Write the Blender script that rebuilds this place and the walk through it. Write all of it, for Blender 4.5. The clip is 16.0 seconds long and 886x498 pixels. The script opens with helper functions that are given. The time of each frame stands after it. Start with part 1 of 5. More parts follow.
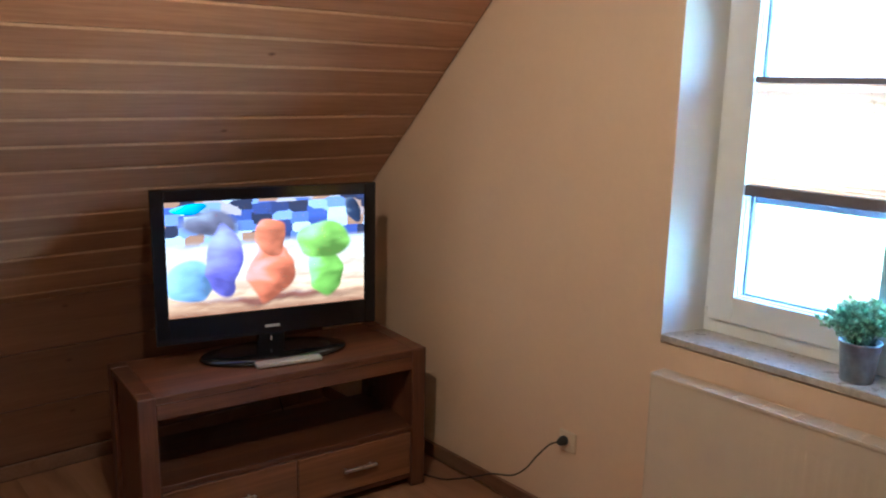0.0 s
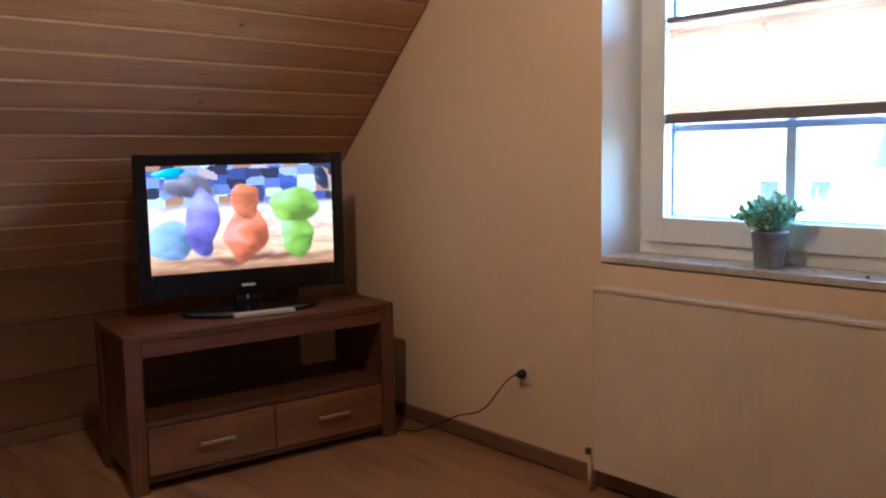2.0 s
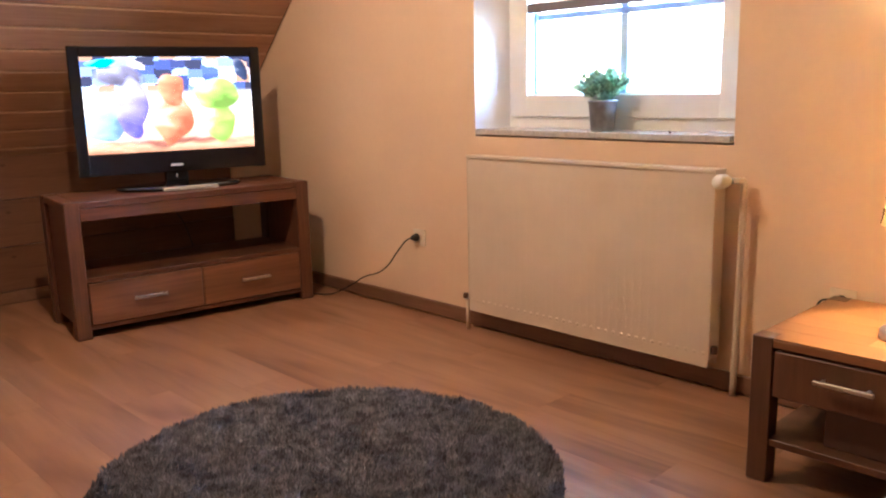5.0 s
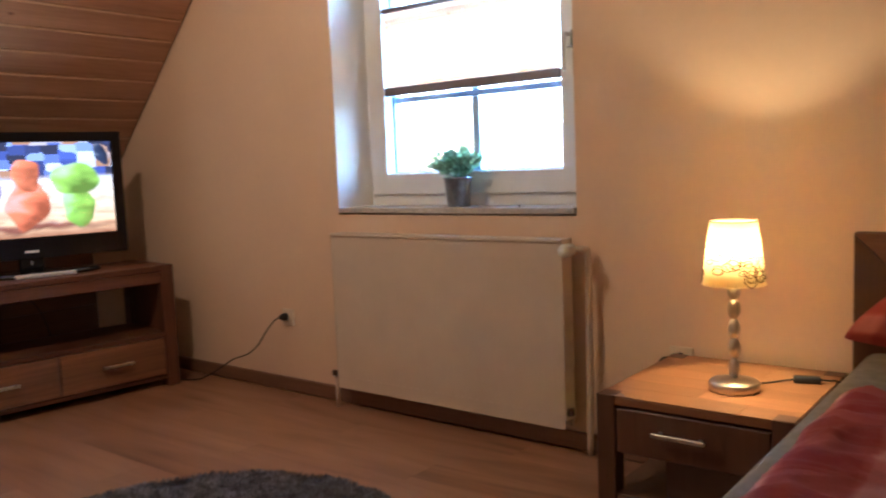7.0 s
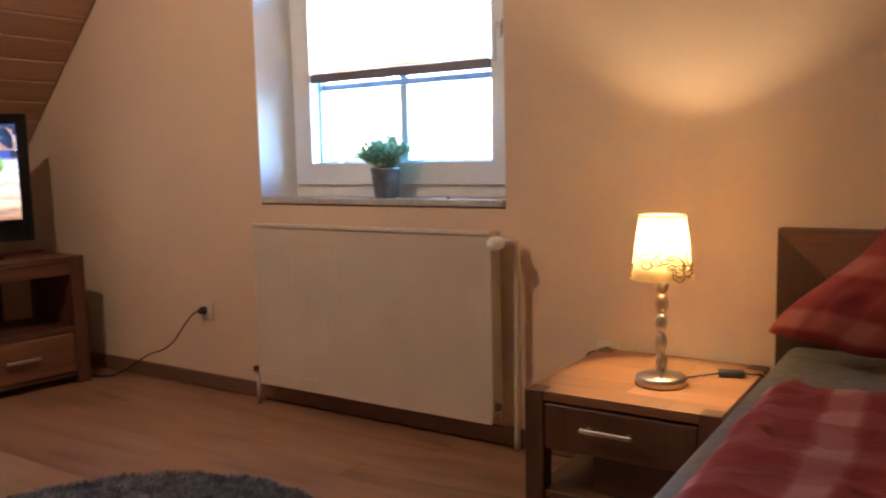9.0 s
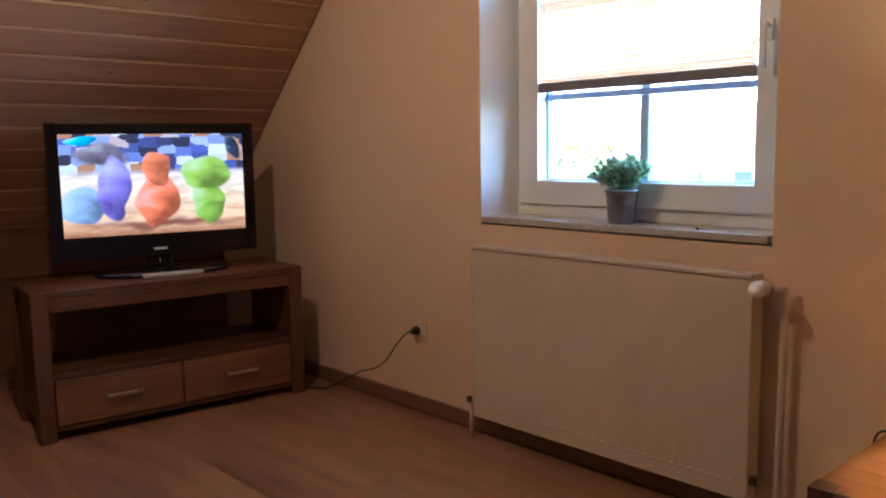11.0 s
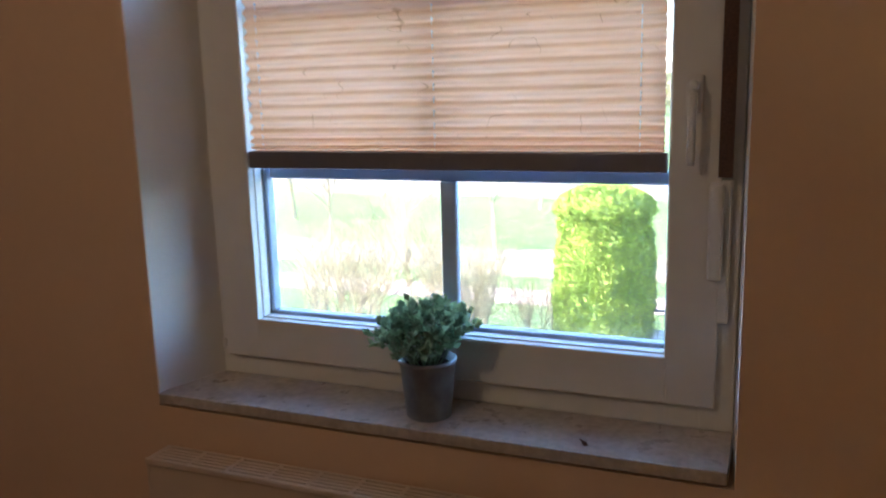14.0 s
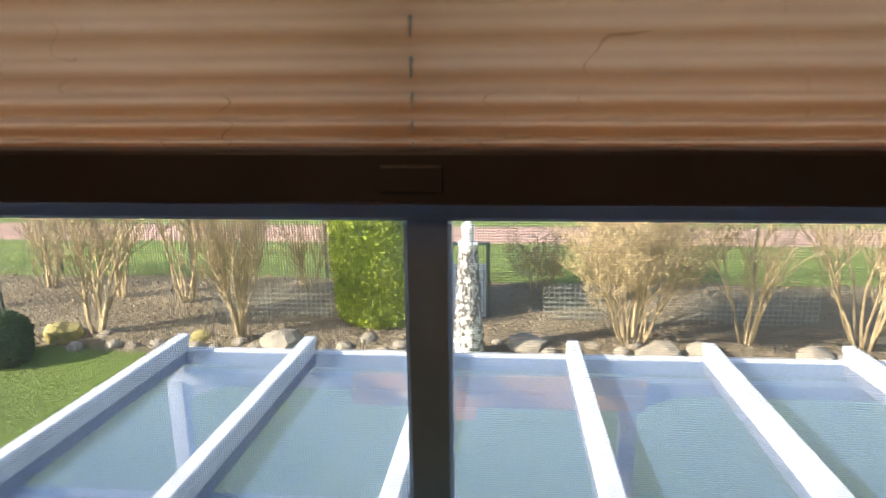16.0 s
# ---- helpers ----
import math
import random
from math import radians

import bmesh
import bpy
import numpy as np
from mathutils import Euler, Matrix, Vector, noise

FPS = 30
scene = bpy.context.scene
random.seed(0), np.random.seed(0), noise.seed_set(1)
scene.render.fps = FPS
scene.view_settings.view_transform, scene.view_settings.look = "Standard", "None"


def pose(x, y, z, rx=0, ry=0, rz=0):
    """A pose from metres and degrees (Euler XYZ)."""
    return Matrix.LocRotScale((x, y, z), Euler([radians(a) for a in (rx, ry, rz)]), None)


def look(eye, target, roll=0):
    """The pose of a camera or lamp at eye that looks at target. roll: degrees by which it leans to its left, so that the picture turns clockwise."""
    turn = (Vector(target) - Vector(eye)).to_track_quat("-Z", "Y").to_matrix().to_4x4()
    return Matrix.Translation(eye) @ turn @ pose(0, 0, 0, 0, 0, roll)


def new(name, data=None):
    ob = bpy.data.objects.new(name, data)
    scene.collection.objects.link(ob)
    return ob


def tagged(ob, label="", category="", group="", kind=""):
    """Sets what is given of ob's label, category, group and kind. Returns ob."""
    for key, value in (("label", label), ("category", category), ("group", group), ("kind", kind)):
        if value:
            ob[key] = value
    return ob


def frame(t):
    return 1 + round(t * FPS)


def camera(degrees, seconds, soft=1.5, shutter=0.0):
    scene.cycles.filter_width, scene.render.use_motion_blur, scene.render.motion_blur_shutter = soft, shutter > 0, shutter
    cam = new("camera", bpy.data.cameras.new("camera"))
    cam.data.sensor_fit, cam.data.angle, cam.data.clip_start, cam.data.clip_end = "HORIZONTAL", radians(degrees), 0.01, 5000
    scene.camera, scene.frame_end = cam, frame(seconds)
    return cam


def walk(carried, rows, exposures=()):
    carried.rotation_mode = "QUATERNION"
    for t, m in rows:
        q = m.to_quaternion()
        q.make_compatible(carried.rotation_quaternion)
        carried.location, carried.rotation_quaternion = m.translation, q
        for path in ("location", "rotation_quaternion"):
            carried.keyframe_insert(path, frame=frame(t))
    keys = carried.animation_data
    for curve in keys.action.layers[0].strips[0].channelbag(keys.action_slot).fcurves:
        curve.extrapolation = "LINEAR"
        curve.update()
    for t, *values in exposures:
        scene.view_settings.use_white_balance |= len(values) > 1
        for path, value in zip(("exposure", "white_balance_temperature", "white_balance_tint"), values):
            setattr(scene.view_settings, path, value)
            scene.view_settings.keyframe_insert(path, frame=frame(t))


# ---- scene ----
cam = camera(56.7, 16.0, 2.0, 0.3)
PATH = [
    (0, (0.039, 0.727, 1.701), (1.317, 2.214, 1.304), 1.2),
    (0.5, (0.036, 0.63, 1.657), (1.342, 2.101, 1.292), 2.6),
    (1, (-0.071, 0.572, 1.581), (1.284, 1.997, 1.216), 2.7),
    (1.5, (-0.158, 0.488, 1.417), (1.198, 1.926, 1.116), 1.4),
    (2, (-0.123, 0.394, 1.26), (1.202, 1.875, 1.037), -1.0),
    (2.5, (-0.088, 0.352, 1.097), (1.213, 1.852, 0.855), -1.4),
    (3, (-0.124, 0.334, 0.92), (1.202, 1.741, 0.407), 1.1),
    (3.5, (-0.151, 0.203, 0.926), (1.11, 1.638, 0.334), 0.0),
    (4, (-0.241, 0.018, 1.034), (1.078, 1.424, 0.501), -0.6),
    (6.5, (-0.277, -0.353, 1.075), (1.129, 1.051, 0.847), -2.0),
    (7, (-0.247, -0.356, 1.055), (1.315, 0.876, 0.852), -2.3),
    (7.5, (-0.214, -0.355, 1.053), (1.468, 0.706, 0.844), -2.7),
    (8, (-0.192, -0.355, 1.039), (1.561, 0.586, 0.834), -2.3),
    (8.5, (-0.202, -0.35, 1.042), (1.546, 0.599, 0.835), -1.9),
    (9, (-0.194, -0.313, 1.045), (1.471, 0.773, 0.82), -1.3),
    (9.5, (-0.169, -0.26, 1.028), (1.345, 1.023, 0.784), -0.4),
    (10, (-0.141, -0.196, 1.047), (1.204, 1.264, 0.799), -1.0),
    (12.5, (0.331, 0.512, 1.464), (1.793, 1.862, 1.265), -0.1),
    (13, (0.472, 0.761, 1.550), (2.123, 1.849, 1.248), -1.4),
    (13.5, (0.734, 0.909, 1.501), (2.529, 1.741, 1.206), 0.5),
    (14, (0.996, 1.032, 1.518), (2.813, 1.777, 1.140), -1.5),
    (14.5, (1.294, 1.261, 1.537), (3.199, 1.704, 1.121), -1.5),
    (15, (1.499, 1.405, 1.538), (3.422, 1.736, 1.098), -1.4),
    (15.5, (1.781, 1.508, 1.528), (3.711, 1.744, 1.059), -1.1),
    (16, (1.978, 1.598, 1.489), (3.887, 1.757, 0.915), -0.8),
]
EXPOSURES = [(0, 6.12, 4350, -3), (1.0, 5.6, 4500, 0), (2.0, 5.86, 4750, 4), (2.6, 6.05, 4650, 7), (3.0, 6.54, 4500, 9), (3.5, 7.2, 4850, 10), (4.0, 7.68, 5050, 10), (6.5, 6.12, 4850, 7), (8.0, 6.14, 4750, 8), (8.5, 6.24, 4750, 8), (9.5, 5.92, 4850, 9), (10, 5.78, 4800, 8), (12.5, 5.5, 5250, 10), (13.5, 4.6, 5350, 12), (14.5, 3.83, 5200, 9), (15.0, 3.45, 5500, 8), (15.5, 3.10, 6500, 11), (16, 2.68, 7150, 12)]
walk(cam, [(t, look(eye, target, roll)) for t, eye, target, roll in PATH], EXPOSURES)

# ---- world, sun, large lights ----
world = bpy.data.worlds.new("sky")
scene.world = world
world.use_nodes = True
wn = world.node_tree.nodes
sky = wn.new("ShaderNodeTexSky")
sky.sky_type, sky.sun_disc = "NISHITA", False
SUN_WAY = Vector((-0.34, 0.80, 0.48)).normalized()          # towards the sun
sky.sun_elevation = math.asin(SUN_WAY.z)
sky.sun_rotation = math.atan2(SUN_WAY.x, SUN_WAY.y)
world.node_tree.links.new(sky.outputs[0], wn["Background"].inputs[0])
wn["Background"].inputs[1].default_value = 0.15
sun = new("sun", bpy.data.lights.new("sun", "SUN"))
sun.data.energy, sun.data.angle, sun.data.color = 4.3, radians(0.55), (1.0, 0.94, 0.84)
sun.matrix_world = look(SUN_WAY * 40, (0, 0, 0))


def bulb(name, place, watts, radius, colour):
    ob = new(name, bpy.data.lights.new(name, "POINT"))
    ob.data.energy, ob.data.shadow_soft_size, ob.data.color = watts, radius, colour
    ob.location = place
    return ob


LAMP = Vector((1.985, 0.398, 0.405))
CEILING_LAMP = Vector((0.70, 2.08, 2.24))
bulb("bedside_bulb", LAMP + Vector((0, 0, 0.405)), 0.235, 0.010, (1.0, 0.65, 0.27))
bulb("ceiling_bulb", CEILING_LAMP, 0.60, 0.03, (1.0, 0.65, 0.345))

# ---- materials ----


class Mat:
    """A node material under construction."""

    def __init__(self, name, colour=(0.5, 0.5, 0.5), rough=0.6, metal=0.0, spec=0.5):
        self.m = bpy.data.materials.new(name)
        self.m.use_nodes = True
        self.n, self.l = self.m.node_tree.nodes, self.m.node_tree.links
        self.b = self.n["Principled BSDF"]
        self.b.inputs["Base Color"].default_value = (*colour, 1)
        self.b.inputs["Roughness"].default_value = rough
        self.b.inputs["Metallic"].default_value = metal
        self.b.inputs["Specular IOR Level"].default_value = spec

    def add(self, kind, **values):
        node = self.n.new(kind)
        for k, v in values.items():
            node.inputs[k.replace("_", " ")].default_value = v
        return node

    def link(self, a, b):
        self.l.new(a, b)

    def coords(self, scale=(1, 1, 1), kind="Object"):
        c, mp = self.n.new("ShaderNodeTexCoord"), self.n.new("ShaderNodeMapping")
        mp.inputs["Scale"].default_value = scale
        self.link(c.outputs[kind], mp.inputs["Vector"])
        return mp.outputs[0]

    def noise(self, scale, detail=4.0, stretch=(1, 1, 1), distort=0.0, rough=0.55, kind="Object", own=False):
        t = self.add("ShaderNodeTexNoise", Scale=scale, Detail=detail, Distortion=distort, Roughness=rough)
        where = self.coords(stretch, kind)
        if own:
            # every piece cut from another part of the tree
            info, shift = self.n.new("ShaderNodeObjectInfo"), self.n.new("ShaderNodeVectorMath")
            shift.operation = "MULTIPLY_ADD"
            shift.inputs[1].default_value = (23.0, 31.0, 17.0)
            self.link(info.outputs["Random"], shift.inputs[0])
            self.link(where, shift.inputs[2])
            where = shift.outputs[0]
        self.link(where, t.inputs["Vector"])
        return t.outputs["Fac"]

    def ramp(self, fac, stops):
        r = self.n.new("ShaderNodeValToRGB")
        while len(r.color_ramp.elements) < len(stops):
            r.color_ramp.elements.new(0.5)
        for e, (p, c) in zip(r.color_ramp.elements, stops):
            e.position, e.color = p, (*c, 1)
        self.link(fac, r.inputs["Fac"])
        return r.outputs["Color"]

    def mix(self, a, b, fac, mode="MIX"):
        x = self.n.new("ShaderNodeMix")
        x.data_type, x.blend_type = "RGBA", mode
        for v, i in ((fac, 0), (a, 6), (b, 7)):
            if hasattr(v, "is_linked"):
                self.link(v, x.inputs[i])
            else:
                x.inputs[i].default_value = v if i == 0 else (*v, 1)
        return x.outputs[2]

    def maths(self, op, a, b=0.0):
        x = self.n.new("ShaderNodeMath")
        x.operation = op
        for v, i in ((a, 0), (b, 1)):
            if hasattr(v, "is_linked"):
                self.link(v, x.inputs[i])
            else:
                x.inputs[i].default_value = v
        return x.outputs[0]

    def colour(self, sock):
        self.link(sock, self.b.inputs["Base Color"])
        return self

    def roughness(self, fac, lo, hi):
        r = self.n.new("ShaderNodeMapRange")
        r.inputs["To Min"].default_value, r.inputs["To Max"].default_value = lo, hi
        self.link(fac, r.inputs["Value"])
        self.link(r.outputs[0], self.b.inputs["Roughness"])
        return self

    def bump(self, fac, strength=0.3, distance=0.002):
        b = self.add("ShaderNodeBump", Strength=strength, Distance=distance)
        self.link(fac, b.inputs["Height"])
        self.link(b.outputs[0], self.b.inputs["Normal"])
        return self

    def vary(self, col, lo=0.85, hi=1.15, island=False):
        """Each piece (object or island) a little lighter or darker."""
        g = self.n.new("ShaderNodeNewGeometry" if island else "ShaderNodeObjectInfo")
        r = self.n.new("ShaderNodeMapRange")
        r.inputs["To Min"].default_value, r.inputs["To Max"].default_value = lo, hi
        self.link(g.outputs["Random Per Island" if island else "Random"], r.inputs["Value"])
        h = self.n.new("ShaderNodeHueSaturation")
        self.link(r.outputs[0], h.inputs["Value"])
        self.link(col, h.inputs["Color"])
        return h.outputs[0]


def plain(name, colour, rough=0.5, metal=0.0, grain=0.08, size=30.0, bump=0.1):
    """A nearly even paint, plastic or metal with slight mottling."""
    k = Mat(name, colour, rough, metal)
    f = k.noise(size, 5)
    lo, hi = [c * (1 - grain) for c in colour], [min(1, c * (1 + grain)) for c in colour]
    k.colour(k.ramp(f, [(0.3, lo), (0.7, hi)])).roughness(f, max(0.02, rough - 0.08), min(1, rough + 0.08))
    if bump:
        k.bump(k.noise(size * 6, 3), bump, 0.0008)
    return k.m


def wood(name, dark, mid, light, along="x", rough=0.45, island=False, knots=False, lo=0.82, hi=1.18, rings=9.0, own=True):
    """Sawn wood with long grain along one axis."""
    k = Mat(name, mid, rough)
    s = {"x": (0.06, 1, 1), "y": (1, 0.06, 1), "z": (1, 1, 0.06)}[along]
    coarse = k.noise(rings, 6, s, 1.2)
    fine = k.noise(rings * 11, 4, s, 0.3)
    col = k.ramp(coarse, [(0.25, dark), (0.5, mid), (0.75, light)])
    col = k.mix(col, k.ramp(fine, [(0.3, [c * 0.72 for c in mid]), (0.7, light)]), 0.35)
    if knots:
        v = k.add("ShaderNodeTexVoronoi", Scale=3.4)
        k.link(k.coords({"x": (0.9, 1.5, 1.5), "y": (1.5, 0.9, 1.5), "z": (1.5, 1.5, 0.9)}[along]), v.inputs["Vector"])
        col = k.mix(k.ramp(v.outputs["Distance"], [(0.016, (0.30, 0.22, 0.18)), (0.040, (0.72, 0.66, 0.62)), (0.065, (1, 1, 1))]), col, 1.0, "MULTIPLY")
    if own:
        col = k.vary(col, lo, hi, island)
    k.colour(col).roughness(coarse, rough - 0.08, rough + 0.12).bump(fine, 0.18, 0.001)
    return k.m


def plaster(name, colour):
    k = Mat(name, colour, 0.85, 0, 0.25)
    big, fine = k.noise(1.1, 4), k.noise(140, 4)
    col = k.ramp(big, [(0.3, [c * 0.94 for c in colour]), (0.7, [min(1, c * 1.04) for c in colour])])
    col = k.mix(col, k.ramp(k.noise(38, 5), [(0.35, [c * 0.95 for c in colour]), (0.65, colour)]), 0.35)
    k.colour(col).bump(fine, 0.35, 0.0015)
    return k.m


M_WALL = plaster("cream_wall_paint", (0.76, 0.555, 0.38))
M_CEIL = plaster("white_ceiling_paint", (0.78, 0.76, 0.72))
M_REVEAL = plaster("white_reveal_paint", (0.80, 0.79, 0.76))
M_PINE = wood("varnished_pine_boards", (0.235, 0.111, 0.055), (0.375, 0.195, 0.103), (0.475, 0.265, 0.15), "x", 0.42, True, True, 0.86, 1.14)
# the knee wall gets less light: its shade is put into darker pine
M_PINE_SHADED = wood("varnished_pine_boards_shaded", (0.084, 0.034, 0.016), (0.138, 0.060, 0.029), (0.185, 0.088, 0.045), "x", 0.42, False, True, 0.86, 1.14)
M_EDGE = plain("pale_tongue_edge", (0.54, 0.33, 0.19), 0.5)
M_GAP = plain("dark_joint", (0.03, 0.018, 0.01), 0.9)
k = Mat("oak_laminate", (0.25, 0.12, 0.065), 0.36)
broad = k.noise(4.6, 2, (1, 0.15, 1), 1.8, 0.45, own=True)
veins = k.noise(34, 5, (1, 0.05, 1), 0.8, 0.6, own=True)
col = k.ramp(broad, [(0.26, (0.145, 0.066, 0.034)), (0.38, (0.24, 0.120, 0.065)), (0.50, (0.30, 0.157, 0.087)), (0.75, (0.375, 0.208, 0.120))])
col = k.mix(col, k.ramp(veins, [(0.32, (0.60, 0.52, 0.46)), (0.60, (1, 1, 1))]), 0.36, "MULTIPLY")
k.colour(k.vary(col, 0.95, 1.05)).roughness(veins, 0.29, 0.44).bump(veins, 0.12, 0.0006)
M_FLOOR = k.m
M_SKIRT = wood("brown_skirting", (0.13, 0.065, 0.035), (0.20, 0.10, 0.055), (0.26, 0.14, 0.08), "y", 0.45, own=False)
M_STAND = wood("acacia_wood", (0.030, 0.009, 0.0045), (0.086, 0.030, 0.014), (0.20, 0.078, 0.033), "x", 0.4, lo=0.75, hi=1.25)
M_STAND_UP = wood("acacia_wood_upright", (0.030, 0.009, 0.0045), (0.086, 0.030, 0.014), (0.20, 0.078, 0.033), "z", 0.4, lo=0.75, hi=1.25)
M_DRAWER = wood("acacia_drawer_front", (0.050, 0.018, 0.008), (0.17, 0.068, 0.029), (0.33, 0.148, 0.062), "x", 0.4, lo=0.85, hi=1.2, rings=6.0)
# lamplit top and shaded lower parts painted as two tones of one wood
M_NIGHT_LIT = wood("nightstand_wood_lit", (0.17, 0.068, 0.024), (0.30, 0.128, 0.044), (0.40, 0.19, 0.07), "y", 0.36, lo=0.74, hi=1.2)
M_NIGHT_SHADED = wood("nightstand_wood_shaded", (0.060, 0.025, 0.012), (0.108, 0.046, 0.022), (0.155, 0.071, 0.036), "z", 0.4, lo=0.85, hi=1.15)
M_HEAD = wood("headboard_wood", (0.11, 0.045, 0.024), (0.19, 0.08, 0.042), (0.27, 0.125, 0.07), "y", 0.42)
M_FRAME = plain("white_window_plastic", (0.80, 0.80, 0.78), 0.32, 0, 0.03, 12, 0.03)
M_GASKET = plain("grey_gasket", (0.16, 0.20, 0.26), 0.6)
M_BAR = plain("grey_glazing_bar", (0.42, 0.54, 0.72), 0.35, 0, 0.06, 20)
M_RAD = plain("cream_radiator_enamel", (0.68, 0.56, 0.435), 0.38, 0, 0.04, 6, 0.04)
M_KNOB = plain("white_valve_plastic", (0.8, 0.78, 0.74), 0.35)
M_STEEL = plain("brushed_steel", (0.62, 0.60, 0.56), 0.3, 1.0, 0.1, 60)
M_DARKCAP = plain("dark_bleed_cap", (0.10, 0.05, 0.03), 0.5)
M_SOCKET = plain("cream_socket_plastic", (0.74, 0.61, 0.46), 0.35)
M_BLACK = plain("black_rubber", (0.012, 0.012, 0.013), 0.55)
M_TVBLACK = plain("glossy_black_plastic", (0.008, 0.008, 0.01), 0.12, 0, 0.1, 8, 0)
M_TVBACK = plain("matt_black_plastic", (0.012, 0.012, 0.012), 0.55)
M_SILVER = plain("silver_trim", (0.62, 0.61, 0.60), 0.35, 0.35)
M_LOGO = plain("pale_badge", (0.7, 0.7, 0.72), 0.4)
M_ZINC = plain("zinc_pot", (0.30, 0.31, 0.32), 0.42, 0.75, 0.25, 25, 0.2)
M_SOIL = plain("dark_potting_soil", (0.03, 0.022, 0.016), 0.95, 0, 0.4, 80, 0.6)
M_CHROME = plain("satin_nickel", (0.60, 0.52, 0.42), 0.36, 1.0, 0.05, 30, 0)
M_WHITE = plain("white_powder_coat", (0.82, 0.82, 0.80), 0.4, 0, 0.04, 10)
M_VWHITE = plain("weathered_white_aluminium", (0.40, 0.43, 0.46), 0.45, 0, 0.15, 5, 0.1)
M_STRAP = plain("brown_belt", (0.10, 0.055, 0.04), 0.8, 0, 0.3, 200, 0.4)
M_RAIL = plain("taupe_blind_rail", (0.21, 0.20, 0.235), 0.4, 0.2, 0.06, 20)

k = Mat("window_sill_marble", (0.68, 0.66, 0.62), 0.28)
k.colour(k.mix(k.ramp(k.noise(7, 8, (1, 1, 1), 1.5), [(0.3, (0.30, 0.26, 0.22)), (0.5, (0.52, 0.47, 0.41)), (0.75, (0.62, 0.57, 0.51))]),
               k.ramp(k.noise(60, 3), [(0.4, (0.38, 0.34, 0.29)), (0.6, (0.58, 0.53, 0.47))]), 0.4)).roughness(k.noise(20), 0.2, 0.4)
M_SILL = k.m

k = Mat("grey_shag_pile", (0.06, 0.05, 0.047), 0.95, 0, 0.1)
k.colour(k.vary(k.ramp(k.noise(26, 4), [(0.32, (0.085, 0.083, 0.105)), (0.7, (0.275, 0.27, 0.315))]), 0.55, 1.45, True))
M_RUG = k.m

k = Mat("grey_jersey_sheet", (0.22, 0.195, 0.175), 0.9, 0, 0.2)
k.colour(k.ramp(k.noise(30, 5), [(0.3, (0.19, 0.168, 0.15)), (0.7, (0.25, 0.222, 0.20))])).bump(k.noise(400, 2), 0.3, 0.0008)
M_SHEET = k.m


def check_cloth(name, dark):
    """Gingham: bands of red across bands of red on pale pink."""
    k = Mat(name, (0.4, 0.06, 0.05), 0.85, 0, 0.2)
    uv = k.n.new("ShaderNodeTexCoord")
    sep = k.n.new("ShaderNodeSeparateXYZ")
    wob = k.add("ShaderNodeTexNoise", Scale=3.0, Detail=2.0)
    k.link(uv.outputs["UV"], wob.inputs["Vector"])
    k.link(uv.outputs["UV"], sep.inputs[0])
    bands = []
    for out, scale in (("X", 5.2), ("Y", 5.2)):
        v = k.maths("FRACT", k.maths("ADD", k.maths("MULTIPLY", sep.outputs[out], scale), k.maths("MULTIPLY", wob.outputs["Fac"], 0.4)))
        bands.append(k.ramp(k.maths("ABSOLUTE", k.maths("SUBTRACT", v, 0.5)), [(0.13, (0, 0, 0)), (0.22, (1, 1, 1))]))
    both = k.mix(bands[0], bands[1], 0.68)
    pale, mid, deep = dark
    cloth = k.ramp(both, [(0.0, pale), (0.45, mid), (1.0, deep)])
    k.colour(k.mix(cloth, k.ramp(k.noise(9, 5), [(0.3, [c * 0.8 for c in mid]), (0.7, pale)]), 0.12)).bump(k.noise(260, 3), 0.35, 0.001)
    return k.m


M_DUVET = check_cloth("red_gingham_duvet_cloth", ((0.50, 0.235, 0.225), (0.34, 0.085, 0.080), (0.235, 0.026, 0.028)))
M_PILLOW = check_cloth("red_gingham_pillow_cloth", ((0.40, 0.13, 0.10), (0.31, 0.056, 0.043), (0.22, 0.022, 0.018)))


def see_through(name, colour, share, rough=0.9, kind="ShaderNodeBsdfTranslucent"):
    """Cloth or paper that passes a share of the light diffusely."""
    k = Mat(name, colour, rough, 0, 0.2)
    t = k.n.new(kind)
    t.inputs[0].default_value = (*colour, 1)
    mixer = k.add("ShaderNodeMixShader", Fac=share)
    k.link(k.b.outputs[0], mixer.inputs[1])
    k.link(t.outputs[0], mixer.inputs[2])
    k.link(mixer.outputs[0], k.n["Material Output"].inputs[0])
    return k, t


k, t = see_through("apricot_pleated_cloth", (0.875, 0.515, 0.30), 0.54)
col = k.ramp(k.noise(5, 6, (1, 1, 6)), [(0.3, (0.855, 0.49, 0.275)), (0.7, (0.91, 0.555, 0.345))])
# small crumpled creases here and there, their shade painted as thin darker lines
crease_shade = k.ramp(k.noise(13, 0, (1, 1.6, 0.6), 0.2), [(0.490, (1, 1, 1)), (0.5, (0.70, 0.58, 0.50)), (0.510, (1, 1, 1))])
spots = k.ramp(k.noise(17, 2), [(0.56, (0, 0, 0)), (0.64, (1, 1, 1))])
col = k.mix(col, k.mix((1, 1, 1), crease_shade, spots), 1.0, "MULTIPLY")
k.colour(col)
k.link(col, t.inputs[0])
M_BLIND = k.m
k, t = see_through("cream_lampshade_cloth", (0.84, 0.73, 0.50), 0.47)
M_SHADE = k.m
M_SHADE_PRINT = plain("brown_printed_flowers", (0.12, 0.05, 0.02), 0.8)

k = Mat("window_glass", (1, 1, 1), 0.02)
k.b.inputs["Transmission Weight"].default_value = 1.0
k.b.inputs["IOR"].default_value = 1.02
M_GLASS = k.m

